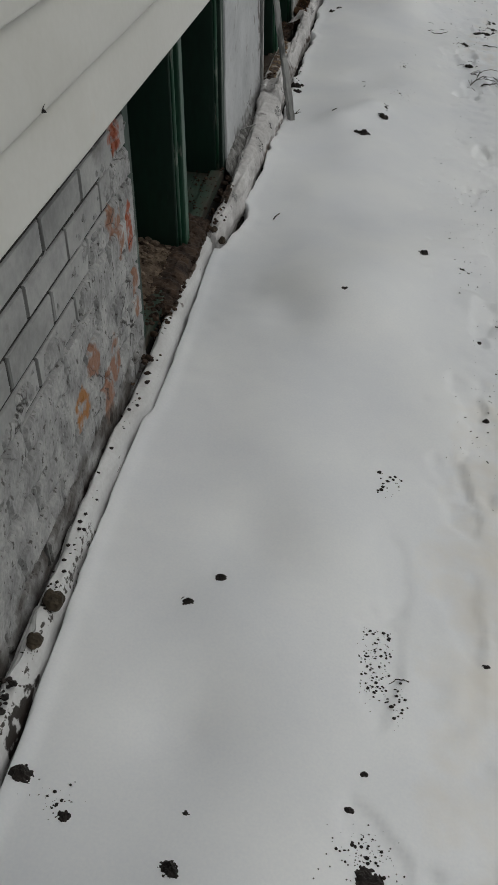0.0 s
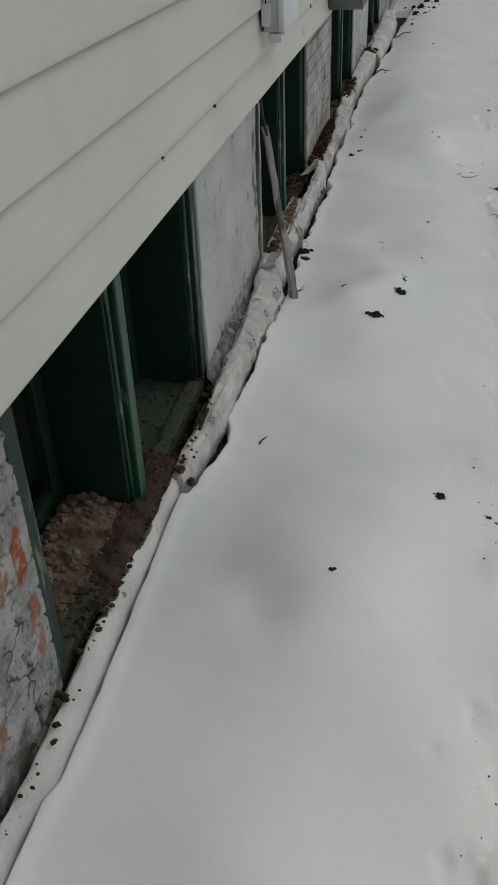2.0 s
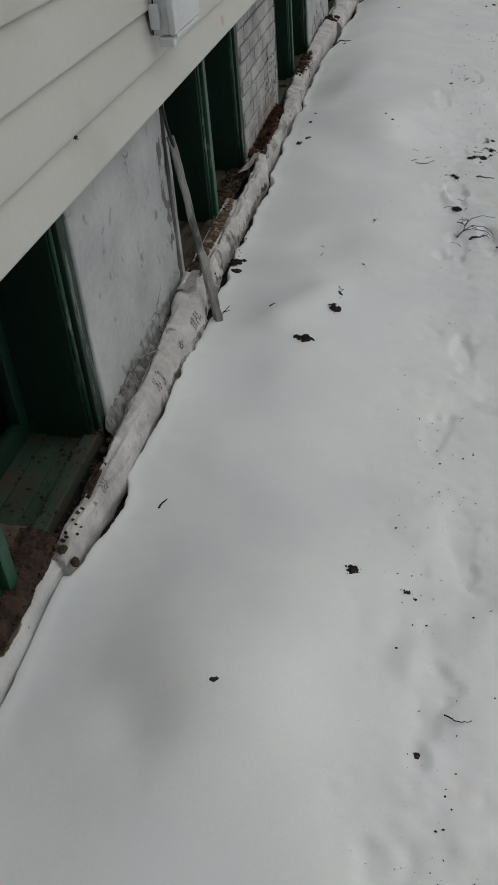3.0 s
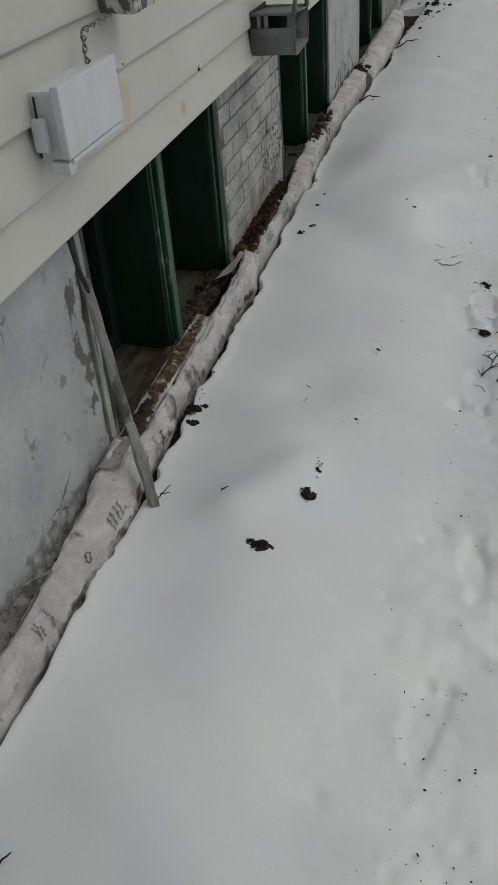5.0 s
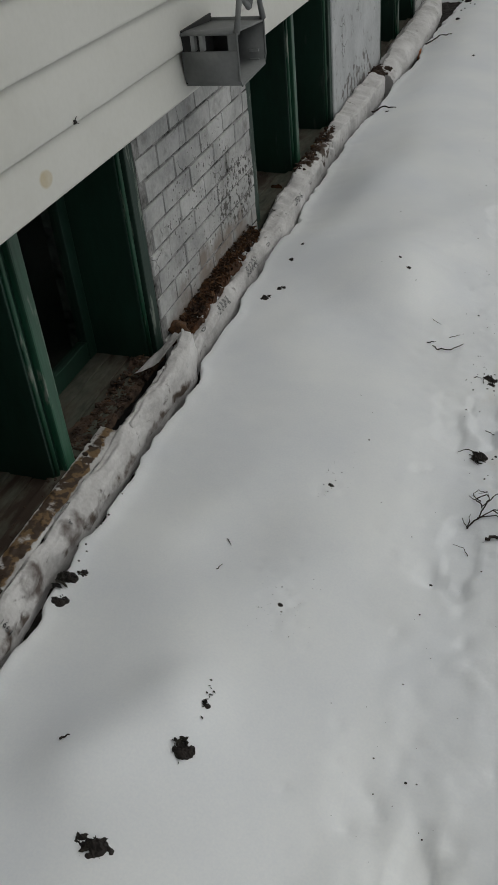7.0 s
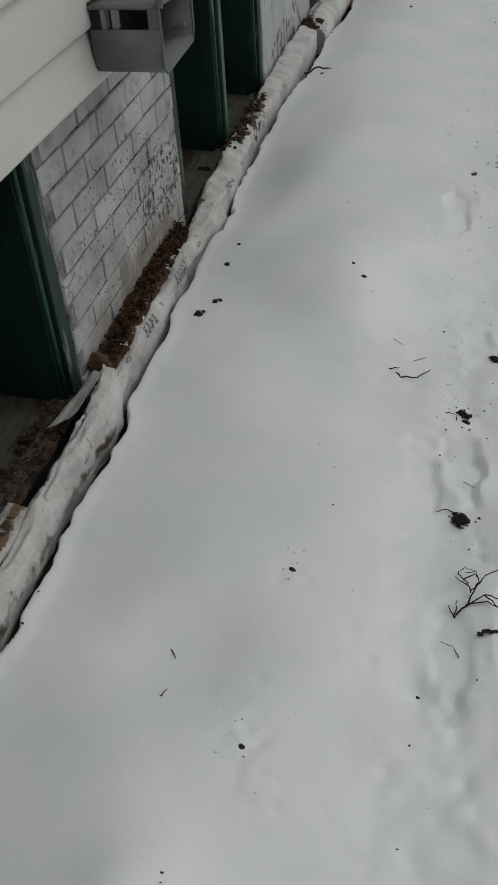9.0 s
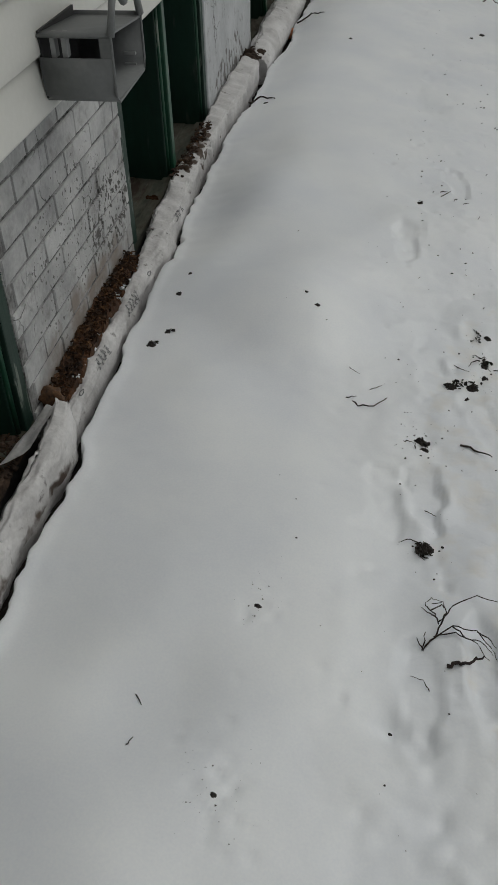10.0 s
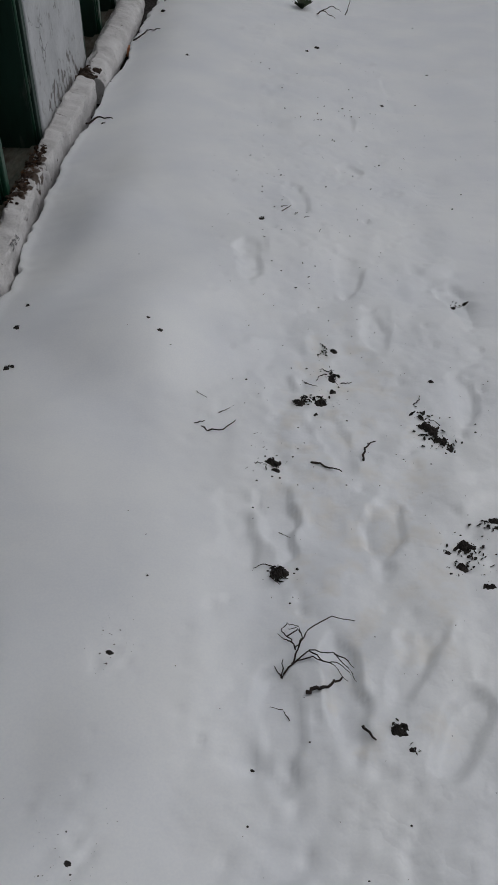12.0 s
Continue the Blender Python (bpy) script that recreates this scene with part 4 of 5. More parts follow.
def leaves(name, label, spots, mat, seed, tilt=0.5):
    """Many small folded leaves joined: spots of (x, y, spread x, spread y, z or None, count, shortest, longest)."""
    rnd = random.Random(seed)
    verts, faces = [], []
    for x0, y0, sx, sy, z, count, small, large in spots:
        for i in range(count):
            x, y = x0 + rnd.uniform(-1, 1) * sx, y0 + rnd.uniform(-1, 1) * sy
            if z is None:
                x, y = x0 + rnd.gauss(0, .36) * sx, y0 + rnd.gauss(0, .36) * sy
            base = ground_at(x, y) if z is None else z(x, y)
            size = rnd.uniform(small, large)
            wide, fold = size * rnd.uniform(.25, .5), size * rnd.uniform(.1, .35)
            turn = Matrix.Rotation(rnd.uniform(0, 6.28), 3, "Z") @ Matrix.Rotation(rnd.gauss(0, tilt), 3, "X") @ Matrix.Rotation(rnd.gauss(0, tilt), 3, "Y")
            at, n = Vector((x, y, base + size * 0.12)), len(verts)
            for p in ((-size / 2, 0, fold * .3), (-size * .15, -wide / 2, fold * rnd.random()), (size * .2, -wide * .4, fold), (size / 2, 0, fold * .5),
                      (size * .15, wide / 2, fold), (-size * .2, wide * .45, fold * rnd.random()), (0, 0, 0)):
                verts.append(at + turn @ Vector(p))
            faces += [(n + 6, n + q, n + (q + 1) % 6) for q in range(6)]
    me = bpy.data.meshes.new(name)
    me.from_pydata([v[:] for v in verts], [], faces)
    me.materials.append(mat)
    return tagged(new(name, me), label, "leaves", kind="stuff")


def soil_strip(name, label, inner, outer, y0, y1, top, mat, seed, rough=0.012, nx=14, step=0.012, low=0.02):
    """A ragged bed of soil between two lines along the wall."""
    bm = bmesh.new()
    n = int((y1 - y0) / step)
    grid = []
    for i in range(n + 1):
        y = y0 + (y1 - y0) * i / n
        a, b = inner(y), outer(y) + 0.012 * noise.noise(Vector((y * 9, seed, 0)))
        row = []
        for j in range(nx + 1):
            x = a + (b - a) * j / nx
            z = top(x, y) + rough * noise.noise(Vector((x * 28, y * 28, seed))) + 0.7 * rough * noise.noise(Vector((x * 70, y * 70, seed))) + 0.4 * rough * noise.noise(Vector((x * 150, y * 150, seed)))
            row.append(bm.verts.new((x, y, z - (low if i in (0, n) or j == nx else 0))))
        grid.append(row)
    for i in range(n):
        for j in range(nx):
            bm.faces.new((grid[i][j], grid[i + 1][j], grid[i + 1][j + 1], grid[i][j + 1])).normal_flip()
    bmesh.ops.recalc_face_normals(bm, faces=bm.faces)
    bmesh.ops.solidify(bm, geom=bm.faces[:], thickness=0.012)
    return tagged(part(name, bm, mat), label, "soil", kind="stuff")


edge_line = lambda y: float(np.interp(y, EDGE_Y, EDGE_X))
# Bare soil at the far end; nearer, its dark colour stands for the gap's shadow.
soil_strip("soil_gap_strip", "bare wet soil at the far end, dark strip for gap shade between sacks and snow", lambda y: FACE + 0.002, lambda y: edge_line(y) + 0.035, -1.2, 13.0,
           lambda x, y: -0.098 if y < 10.6 else -0.075, SOIL_GAP_SHADE, 1.0, 0.012, 12, 0.02)
soil_strip("dirt_bed", "dark brown dirt lying over the sill rail and film", lambda y: -.752 + .02 * math.sin(y * 9), lambda y: -.625, 2.42, 3.10,
           lambda x, y: .066 - max(0, x + .668) * .55 - max(0, 2.52 - y) * .2, DIRT, 2.0, 0.012)
soil_strip("litter_bed", "rusty brown leaf litter heaped between wall and sack", lambda y: FACE + .003, lambda y: -.594, 6.20, 7.20,
           lambda x, y: .068 + .025 * noise.noise(Vector((y * 6, 2, 0))) + .030 * math.sin((y - 6.2) * 3.1) - (x + .66) * .5, RUST, 3.0, 0.026)
soil_strip("dirt_bed", "dark crumbly dirt on the window sill", lambda y: -.740 + .03 * math.sin(y * 11), lambda y: -.645, 5.50, 6.10,
           lambda x, y: .056, DIRT, 5.0, 0.012)
soil_strip("dirt_bed", "dark brown mud patch on a rolled sack", lambda y: -.616, lambda y: -.588, 3.24, 3.42,
           lambda x, y: .066 - abs(y - 3.33) * .12, DIRT, 7.0, 0.010, 8, 0.008)
soil_strip("plaster_crumble", "grey crumbled plaster along the foot of the wall", lambda y: FACE + .004, lambda y: -.606, 3.60, 4.40,
           lambda x, y: .075 + .02 * math.sin(y * 7) - (x + .66) * 1.2, CRUMBLE, 6.0, 0.022)


def mound_z(x, y):
    return SILL_Z + 0.005 + 0.055 * math.exp(-((x + 0.82) / 0.10) ** 2 - ((y - 2.66) / 0.26) ** 2)


bm = bmesh.new()
rows = [[bm.verts.new((-0.89 + 0.225 * i / 22, 2.26 + 0.86 * j / 60, mound_z(-0.89 + 0.225 * i / 22, 2.26 + 0.86 * j / 60)
                       + 0.006 * noise.noise(Vector((i * .7, j * .7, 0))) - (0.012 if i in (0, 22) or j in (0, 60) else 0))) for j in range(61)] for i in range(23)]
for i in range(22):
    for j in range(60):
        bm.faces.new((rows[i][j], rows[i + 1][j], rows[i + 1][j + 1], rows[i][j + 1])).smooth = True
bmesh.ops.solidify(bm, geom=bm.faces[:], thickness=0.015)
tagged(part("rubble_mound", bm, RUBBLE), "tan mound of plaster crumbs on the window sill", "rubble", kind="stuff")
heap("rubble_crumbs", "tan and brown crumbs scattered over the sill", [(-.885, -.70, 2.32, 2.98, mound_z, 260, .004, .013), (-.885, -.76, 2.42, 2.85, mound_z, 40, .010, .018)], RUBBLE, 5)
heap("dirt_crumbs", "dark brown dirt crumbs along the sill edge",
     [(-.74, -.655, 2.28, 3.08, SILL_Z + .012, 420, .004, .012), (-.655, -.62, 2.25, 3.05, .036, 150, .003, .010), (-.655, -.60, 1.9, 2.35, .04, 16, .004, .013)], DIRT, 6)
heap("litter_heap", "rusty brown leaf litter heaped between wall and sack",
     [(-.652, -.602, 6.22, 7.18, .07, 220, .002, .007), (-.65, -.63, 6.5, 7.05, .10, 14, .005, .014)], RUST, 7)
heap("dirt_crumbs", "dark specks of soil on the film", [(-.638, -.606, .62, 2.1, .040, 70, .0015, .006), (-.64, -.615, .6, .98, .042, 60, .003, .011)], SOIL, 19)
heap("dirt_crumbs", "dark crumbs on the green sill", [(-.88, -.72, 2.95, 3.55, SILL_Z + .006, 90, .002, .007), (-.72, -.66, 3.05, 3.6, SILL_Z + .014, 60, .002, .008)], DIRT, 18)
heap("dirt_crumbs", "dark dirt on the window sill", [(-.74, -.64, 5.45, 6.05, SILL_Z + .01, 170, .004, .014), (-.712, -.675, 4.72, 5.5, SILL_Z + .012, 60, .002, .006),
                                                     (-.655, -.618, 4.72, 4.95, .062, 60, .002, .006)], DIRT, 8)
heap("dirt_crumbs", "dark dirt on a folded sack", [(-.66, -.60, 8.0, 8.62, .09, 260, .002, .011), (-.66, -.60, 7.9, 8.1, .09, 20, .006, .016)], DIRT, 9)
heap("dirt_crumbs", "clotted brown dirt at the mouth of a sack", [(-.655, -.54, 9.74, 9.98, .07, 70, .010, .034)], DIRT, 10)
heap("dirt_crumbs", "dirt in the gap beside the sack", [(-.655, -.60, 3.05, 4.6, .01, 160, .006, .020), (-.62, -.57, 3.05, 3.2, .05, 12, .004, .009)], DIRT, 11)
heap("snow_bits", "small lumps of snow caught behind the sack", [(-.635, -.60, 6.35, 7.15, .055, 60, .004, .012)], SNOW, 14)
leaves("leaf_litter", "rusty brown dead leaves heaped between wall and sack",
       [(-.630, 6.70, .026, .48, lambda x, y: .080 + .030 * math.sin((y - 6.2) * 3.1) - (x + .66) * .5, 520, .012, .034),
        (-.640, 6.95, .016, .20, lambda x, y: .11 - (x + .66) * .5, 110, .012, .030)], RUST_LEAF, 21, 0.6)
leaves("sill_litter", "brown crumpled leaf bits and dirt on the sill and folded sack",
       [(-.690, 5.80, .04, .26, lambda x, y: SILL_Z + .018, 150, .006, .018), (-.63, 8.3, .03, .3, lambda x, y: .10, 110, .008, .022)], RUST_LEAF, 22, 0.5)
tagged(part("litter_lump", lump(bmesh.new(), (-.632, 6.225, .085), .036, 3.0, 0.9, 0.35, 3), RUST_LEAF, None, "", True), "round rusty brown lump of litter beside the window", "lump")


# ---- clods, stones and twigs on the snow ----
def ragged_clod(size, seed, squash):
    """A knobbly disc of soil, so low that only its uneven peaks stand out of the snow."""
    bm = bmesh.new()
    rings, spokes = (10, 20) if size < .015 else (20, 46)
    reach = size * 1.15
    lean = Vector((noise.noise((seed, 1, 0)), noise.noise((seed, 2, 0)), 0)) * size * 0.8
    top = bm.verts.new((0, 0, size * squash * 0.5))
    last = None
    for i in range(1, rings + 1):
        r = i / rings
        row = []
        for j in range(spokes):
            a = 6.28318 * j / spokes
            p = Vector((math.cos(a), math.sin(a) * 0.8, 0)) * r * reach
            q = p / size + Vector((seed * 3.7, seed * 1.3, 0))
            h = 0.62 - 1.25 * r * r + 0.80 * noise.noise(q * 1.2) + 0.5 * noise.noise(q * 3.1) + 0.35 * noise.noise(q * 7)
            row.append(bm.verts.new(p + lean * (1 - r) * 0.3 + Vector((0, 0, size * squash * max(h, -0.8)))))
        for j in range(spokes):
            if last:
                bm.faces.new((last[j], row[j], row[(j + 1) % spokes], last[(j + 1) % spokes]))
            else:
                bm.faces.new((top, row[j], row[(j + 1) % spokes]))
        last = row
    low = bm.verts.new((0, 0, -size * 1.2))
    for j in range(spokes):
        bm.faces.new((low, last[(j + 1) % spokes], last[j]))
    return bm


def clod(x, y, size, seed, label="dark wet clod of soil in the snow", squash=0.55, spikes=0, z=None, mat=None, category="clod", name="soil_clod"):
    base = ground_at(x, y) if z is None else z
    if mat:
        bm = lump(bmesh.new(), (0, 0, 0), size, seed, squash, 0.30, 3)
    else:
        bm = ragged_clod(size, seed, squash)
    bmesh.ops.translate(bm, verts=bm.verts, vec=(0, 0, size * (0.12 if mat else 0.0)))
    ob = new(name, finish(bm, name, mat or SOIL))
    ob.location = (x, y, base)
    return tagged(ob, label, category, "clods on the snow")


clod(-0.105, 4.385, .040, 1.3, "large dark leafy clod half sunk in snow", 0.6, 7)
clod(-0.013, 4.645, .028, 2.7, "dark ragged clod half sunk in snow", 0.6, 8)
clod(0.005, 4.76, .009, 3.1), clod(-0.01, 4.83, .004, 3.3)
clod(0.20, 3.135, .026, 4.2, spikes=3)
clod(-0.077, 2.655, .011, 5.1)
clod(-0.333, 1.275, .018, 6.4, spikes=1)
clod(-0.272, 1.357, .017, 7.7, spikes=3)
clod(-0.24, 0.668, .022, 8.2, spikes=2), clod(-0.235, 0.78, .008, 8.6)
clod(-0.62, 0.66, .013, 9.3)
clod(0.095, 0.735, .034, 10.1, "broad flat dark clod pressed into a shoe print", 0.3, 4)
clod(0.06, 0.86, .012, 10.6), clod(0.085, 0.94, .010, 10.9)
clod(-0.555, 0.80, .027, 11.2, "brown stone half covered by snow", 0.5, category="stone", name="stone")
clod(-0.45, 0.735, .016, 11.8, spikes=3)
for x, y, s in ((.50, 5.95, .030), (.485, 6.40, .026), (.50, 6.36, .014), (.585, 6.72, .026), (.65, 6.72, .026), (.635, 6.66, .012), (.70, 6.87, .020), (.72, 7.05, .016),
                (.70, 6.80, .016), (1.0, 6.60, .042), (1.04, 6.55, .030), (1.06, 6.50, .014), (1.03, 6.06, .030), (1.0, 5.98, .020), (1.06, 5.90, .018), (0.97, 6.03, .012),
                (1.13, 6.15, .024), (.765, 5.47, .024), (.79, 5.42, .010), (.46, 7.965, .018), (.86, 10.95, .024), (.78, 10.8, .014), (1.23, 7.42, .014), (1.29, 7.45, .016), (1.05, 6.85, .015),
                (1.60, 10.6, .018), (1.2, 9.8, .012), (-.02, 10.3, .013), (-.385, 6.765, .010), (-.405, 6.755, .013), (-.445, 6.68, .020), (-.405, 6.96, .014), (-.392, 7.09, .010),
                (.105, 6.895, .010), (.062, 6.945, .008), (.07, 5.13, .008), (.085, 5.63, .011), (-.545, 5.03, .026), (-.515, 5.06, .030), (-.50, 4.98, .026), (-.485, 5.09, .018), (-.545, 5.24, .020), (-.40, 9.1, .014), (.43, 5.385, .009),
                (0.395, 2.613, .012), (.40, 2.2, .010), (.354, 3.11, .010), (.375, 3.09, .008), (.353, 1.285, .009), (-.50, 9.45, .02), (-.45, 10.9, .03), (-.43, 11.3, .035), (-.42, 11.7, .04)):
    clod(x, y, s, x * 7.3 + y * 3.7, spikes=2 if s > .012 else 0)
clod(-0.607, 1.168, .025, 20.5, "round brown stone lying on the film", 0.8, 0, .040, STONE, "stone", "stone")
clod(-0.611, 1.057, .018, 21.5, "small brown stone lying on the film", 0.8, 0, .040, STONE, "stone", "stone")
clod(-0.605, 3.045, .014, 22.5, "dark chip of stone at the sack end", 0.8, 0, .03, STONE, "stone", "stone")
clod(-0.572, 3.04, .013, 23.5, "dark chip of stone at the sack end", 1.2, 0, -.01, STONE, "stone", "stone")
clod(-0.47, 10.75, .045, 25.5, "broken piece of orange brick in the snow", 0.8, 0, -.02, ORANGE, "brick", "brick_piece")
heap("soil_crumbs", "dark soil specks scattered over trodden snow",
     [(0.067, 0.132, 1.128, 1.315, ground_at, 150, .0008, .004), (0.067, 0.132, 1.128, 1.315, None, 40, .001, .005), (0.139, 0.166, 1.077, 1.185, None, 34, .001, .007), (0.073, 0.167, 1.756, 1.864, ground_at, 26, .001, .006), (0.055, 0.146, 0.749, 0.827, None, 90, .001, .006), (-0.509, -0.440, 0.737, 0.792, None, 40, .001, .005), (.28, .55, 1.7, 2.6, None, 80, .001, .005),
      (.03, .18, .66, .80, None, 60, .002, .006), (.45, .56, 5.88, 6.0, None, 18, .001, .006), (.44, .56, 6.3, 6.5, None, 20, .001, .006), (.58, .76, 6.65, 7.1, None, 50, .001, .006),
      (.94, 1.10, 6.45, 6.70, None, 34, .001, .006), (.94, 1.14, 5.92, 6.14, None, 44, .001, .006), (-.02, .16, 5.02, 5.26, None, 46, .0008, .003), (.04, .15, 5.56, 5.73, None, 26, .0008, .003),
      (.28, .62, 2.6, 5.0, None, 130, .001, .005), (.3, 1.2, 5.0, 8.2, None, 130, .0015, .005), (.4, 1.9, 8.0, 11.0, None, 90, .002, .007), (.36, .5, 6.9, 6.2, None, 20, .002, .006)], SOIL, 12)
leaves("dark_leaf_bits", "dark ragged bits of rotten leaf showing through trodden snow",
       [(.60, 6.74, .035, .05, None, 26, .008, .024), (.655, 6.74, .04, .035, None, 26, .008, .024), (.705, 6.90, .03, .07, None, 30, .008, .022), (.69, 7.05, .025, .06, None, 16, .006, .018),
        (1.0, 6.60, .05, .10, None, 60, .010, .030), (1.06, 6.52, .05, .05, None, 26, .008, .022), (1.03, 6.02, .08, .09, None, 44, .008, .022), (1.10, 6.14, .05, .05, None, 16, .008, .022),
        (.50, 5.94, .035, .04, None, 34, .008, .022), (.485, 6.39, .03, .06, None, 24, .006, .020), (.765, 5.47, .02, .03, None, 14, .006, .018), (.80, 5.42, .02, .02, None, 6, .006, .012),
        (-.105, 4.385, .03, .025, None, 34, .010, .026), (-.013, 4.645, .022, .035, None, 34, .008, .024), (.0, 4.76, .008, .015, None, 8, .006, .014), (.20, 3.135, .02, .012, None, 12, .006, .014),
        (.355, 3.11, .022, .016, None, 12, .004, .012), (.46, 7.965, .014, .02, None, 8, .006, .016), (1.25, 7.44, .05, .05, None, 14, .006, .016), (.40, 2.15, .16, .5, None, 22, .004, .011), (.44, 3.6, .18, 1.2, None, 34, .004, .011), (.55, 7.6, .5, 1.2, None, 40, .005, .014), (.8, 9.4, .7, 1.4, None, 40, .006, .018),
        (.0, 4.77, .012, .06, None, 14, .006, .016), (-.515, 5.04, .03, .05, None, 18, .015, .04), (-.44, 6.69, .02, .02, None, 8, .010, .024), (-.40, 6.76, .03, .012, None, 10, .008, .020)], DARK_LEAF, 23, 0.45)
heap("edge_crumbs", "dark soil bits along the broken snow edge", [(-.52, -.47, 9.9, 12.2, None, 60, .006, .02), (-.5, -.1, 11.9, 13.2, None, 60, .01, .05), (-.56, -.5, 5.0, 5.5, None, 24, .004, .012)], SOIL, 13)


def twig(label, x, y, lines, thick, z=None):
    """Thin branching twig: each line is a list of (dx, dy, dz) from the foot."""
    base = ground_at(x, y) if z is None else z
    if len(lines) > 6:
        lines = [[tuple(0.85 * c for c in p) for p in line] for line in lines]
    ob = thing("twig", label, "twig", (x, y, base), "twigs on the snow")
    for i, line in enumerate(lines):
        pts, rnd = [], random.Random(i + int(x * 100))
        for p, q in zip(line, line[1:]):
            for s in range(4):
                v = Vector(p).lerp(Vector(q), s / 4)
                pts.append(v + Vector((rnd.uniform(-1, 1), rnd.uniform(-1, 1), rnd.uniform(-1, 1))) * thick * 0.9)
        pts.append(Vector(line[-1]))
        n = len(pts)
        bm = tube(bmesh.new(), [v + Vector((x, y, base)) for v in pts], [thick * (1 - 0.65 * k / n) * (1 if i == 0 else 0.75) for k in range(n)], 5)
        part("branch", bm, TWIG, ob, "", True)
    return ob


twig("dry branching twig with curled tips sticking out of snow", .50, 5.62,
     [[(0, 0, 0), (.03, .03, .03), (.05, .07, .06), (.08, .12, .07), (.15, .17, .07), (.22, .16, .06)],
      [(.03, .03, .03), (.08, .06, .05), (.15, .05, .05), (.20, .0, .02), (.22, -.02, .0)],
      [(.03, .03, .03), (.09, .05, .04), (.15, .02, .03), (.19, -.01, .0)],
      [(.04, .06, .05), (.03, .10, .05), (.0, .14, .04), (.02, .16, .05), (.05, .15, .05)],
      [(.03, .09, .05), (.01, .09, .06), (-.01, .12, .05)], [(.02, .11, .05), (.05, .13, .06), (.06, .11, .06)],
      [(0, 0, 0), (-.02, .02, .03)], [(0, 0, 0), (.005, .045, .03)], [(.15, .05, .05), (.19, .04, .03), (.21, .03, .01)], [(.04, .06, .05), (.06, .09, .07), (.05, .13, .07), (.02, .13, .06)], [(.08, .06, .05), (.12, .03, .04), (.17, .03, .03), (.20, .01, .0)]], .0027)
twig("dark curled bark strip on snow", .585, 5.575, [[(-.03, -.006, 0), (0, .0, .008), (.03, .012, .006), (.06, .03, .006)]], .0058)
twig("short thin twig on snow", .70, 5.45, [[(-.02, .03, .004), (.01, -.01, .006)]], .004)
twig("thin curved twig on snow", .30, 6.53, [[(-.06, .02, .004), (-.02, -.01, .006), (.03, -.01, .006), (.07, .04, .008)]], .0035)
twig("thin bent twig lying on snow", .78, 6.46, [[(-.01, -.04, .004), (0, .0, .02), (.02, .04, .01), (.04, .05, .008)]], .004)
twig("thin straight twig lying on snow", .66, 6.37, [[(-.05, .03, .004), (.0, .0, .008), (.04, -.02, .006)]], .004)
twig("thin dark crooked twig on trodden snow", 0.488, 2.725, [[(-.03, .012, .003), (-.01, .0, .006), (.012, -.006, .005), (.035, .004, .003)]], .0022)
twig("tiny twig stub in snow", -.40, 3.34, [[(-.01, -.015, .002), (.012, .015, .016)]], .0035)
twig("tiny twig stubs in snow", -.14, 5.33, [[(-.010, .016, .002), (.010, -.012, .008)]], .0018)
twig("tiny twig stub in snow", -.13, 5.22, [[(-.006, -.008, .002), (.006, .010, .008)]], .0018)
twig("tiny twig stub in snow", -.26, 4.58, [[(-.012, -.004, .002), (.012, .004, .01)]], .003)
twig("thin bent twig at the snow edge", -.44, 9.15, [[(-.06, -.03, .0), (.0, .02, .02), (.07, .02, .02), (.11, -.04, .01)]], .006)
twig("thin bent twig at the snow edge", -.36, 10.85, [[(-.06, -.1, .0), (.02, .06, .03), (.1, .12, .03), (.2, .1, .0)]], .006)
twig("thin dry stalks by the plant", .95, 11.9, [[(-.05, .1, .0), (.0, .0, .06), (.1, -.1, .02)], [(0, 0, .05), (.08, .06, .08), (.16, .12, .02)], [(.2, .1, 0), (.24, .2, .1)]], .006)
twig("small thorny twig beside the lath", -.48, 4.52, [[(0, 0, 0), (.02, .02, .02), (.04, .06, .03)], [(.02, .02, .02), (.05, .02, .03)]], .003)

for i in range(26):
    tx, ty = random.choice(((.52, 6.42), (.68, 6.85), (.74, 7.1), (1.02, 6.58), (1.02, 6.0), (.30, 6.55), (.50, 5.95), (.62, 8.0), (.74, 7.9), (.45, 2.75), (.52, 5.6), (.12, 1.15), (.10, .8)))
    tx, ty, a, n = tx + random.gauss(0, .05), ty + random.gauss(0, .07), random.uniform(0, 6.28), random.uniform(.012, .035)
    dx, dy = math.cos(a) * n, math.sin(a) * n
    twig("short dark grass stalk lying on trodden snow", tx, ty, [[(-dx, -dy, .002), (dy * .3, -dx * .3, .008), (dx, dy, .004)]], random.uniform(.0014, .0026))

# a tuft of frosted leaves at the far end
tuft = thing("leaf_tuft", "dark frosted leafy tuft poking through the snow", "plant", (.80, 12.15, ground_at(.80, 12.15)))
for i in range(22):
    a, tip = i * 2.4, 0.05 + 0.05 * random.random()
    bm = sheet(bmesh.new(), [(-.008, 0, 0), (.008, 0, 0), (.012, tip, .05), (-.012, tip, .06)], 0.002, i, 3, 0.006)
    bm.transform(Matrix.Translation((.80, 12.15, tuft.location.z)) @ Matrix.Rotation(a, 4, "Z"))
    part("leaf", bm, LEAF, tuft)

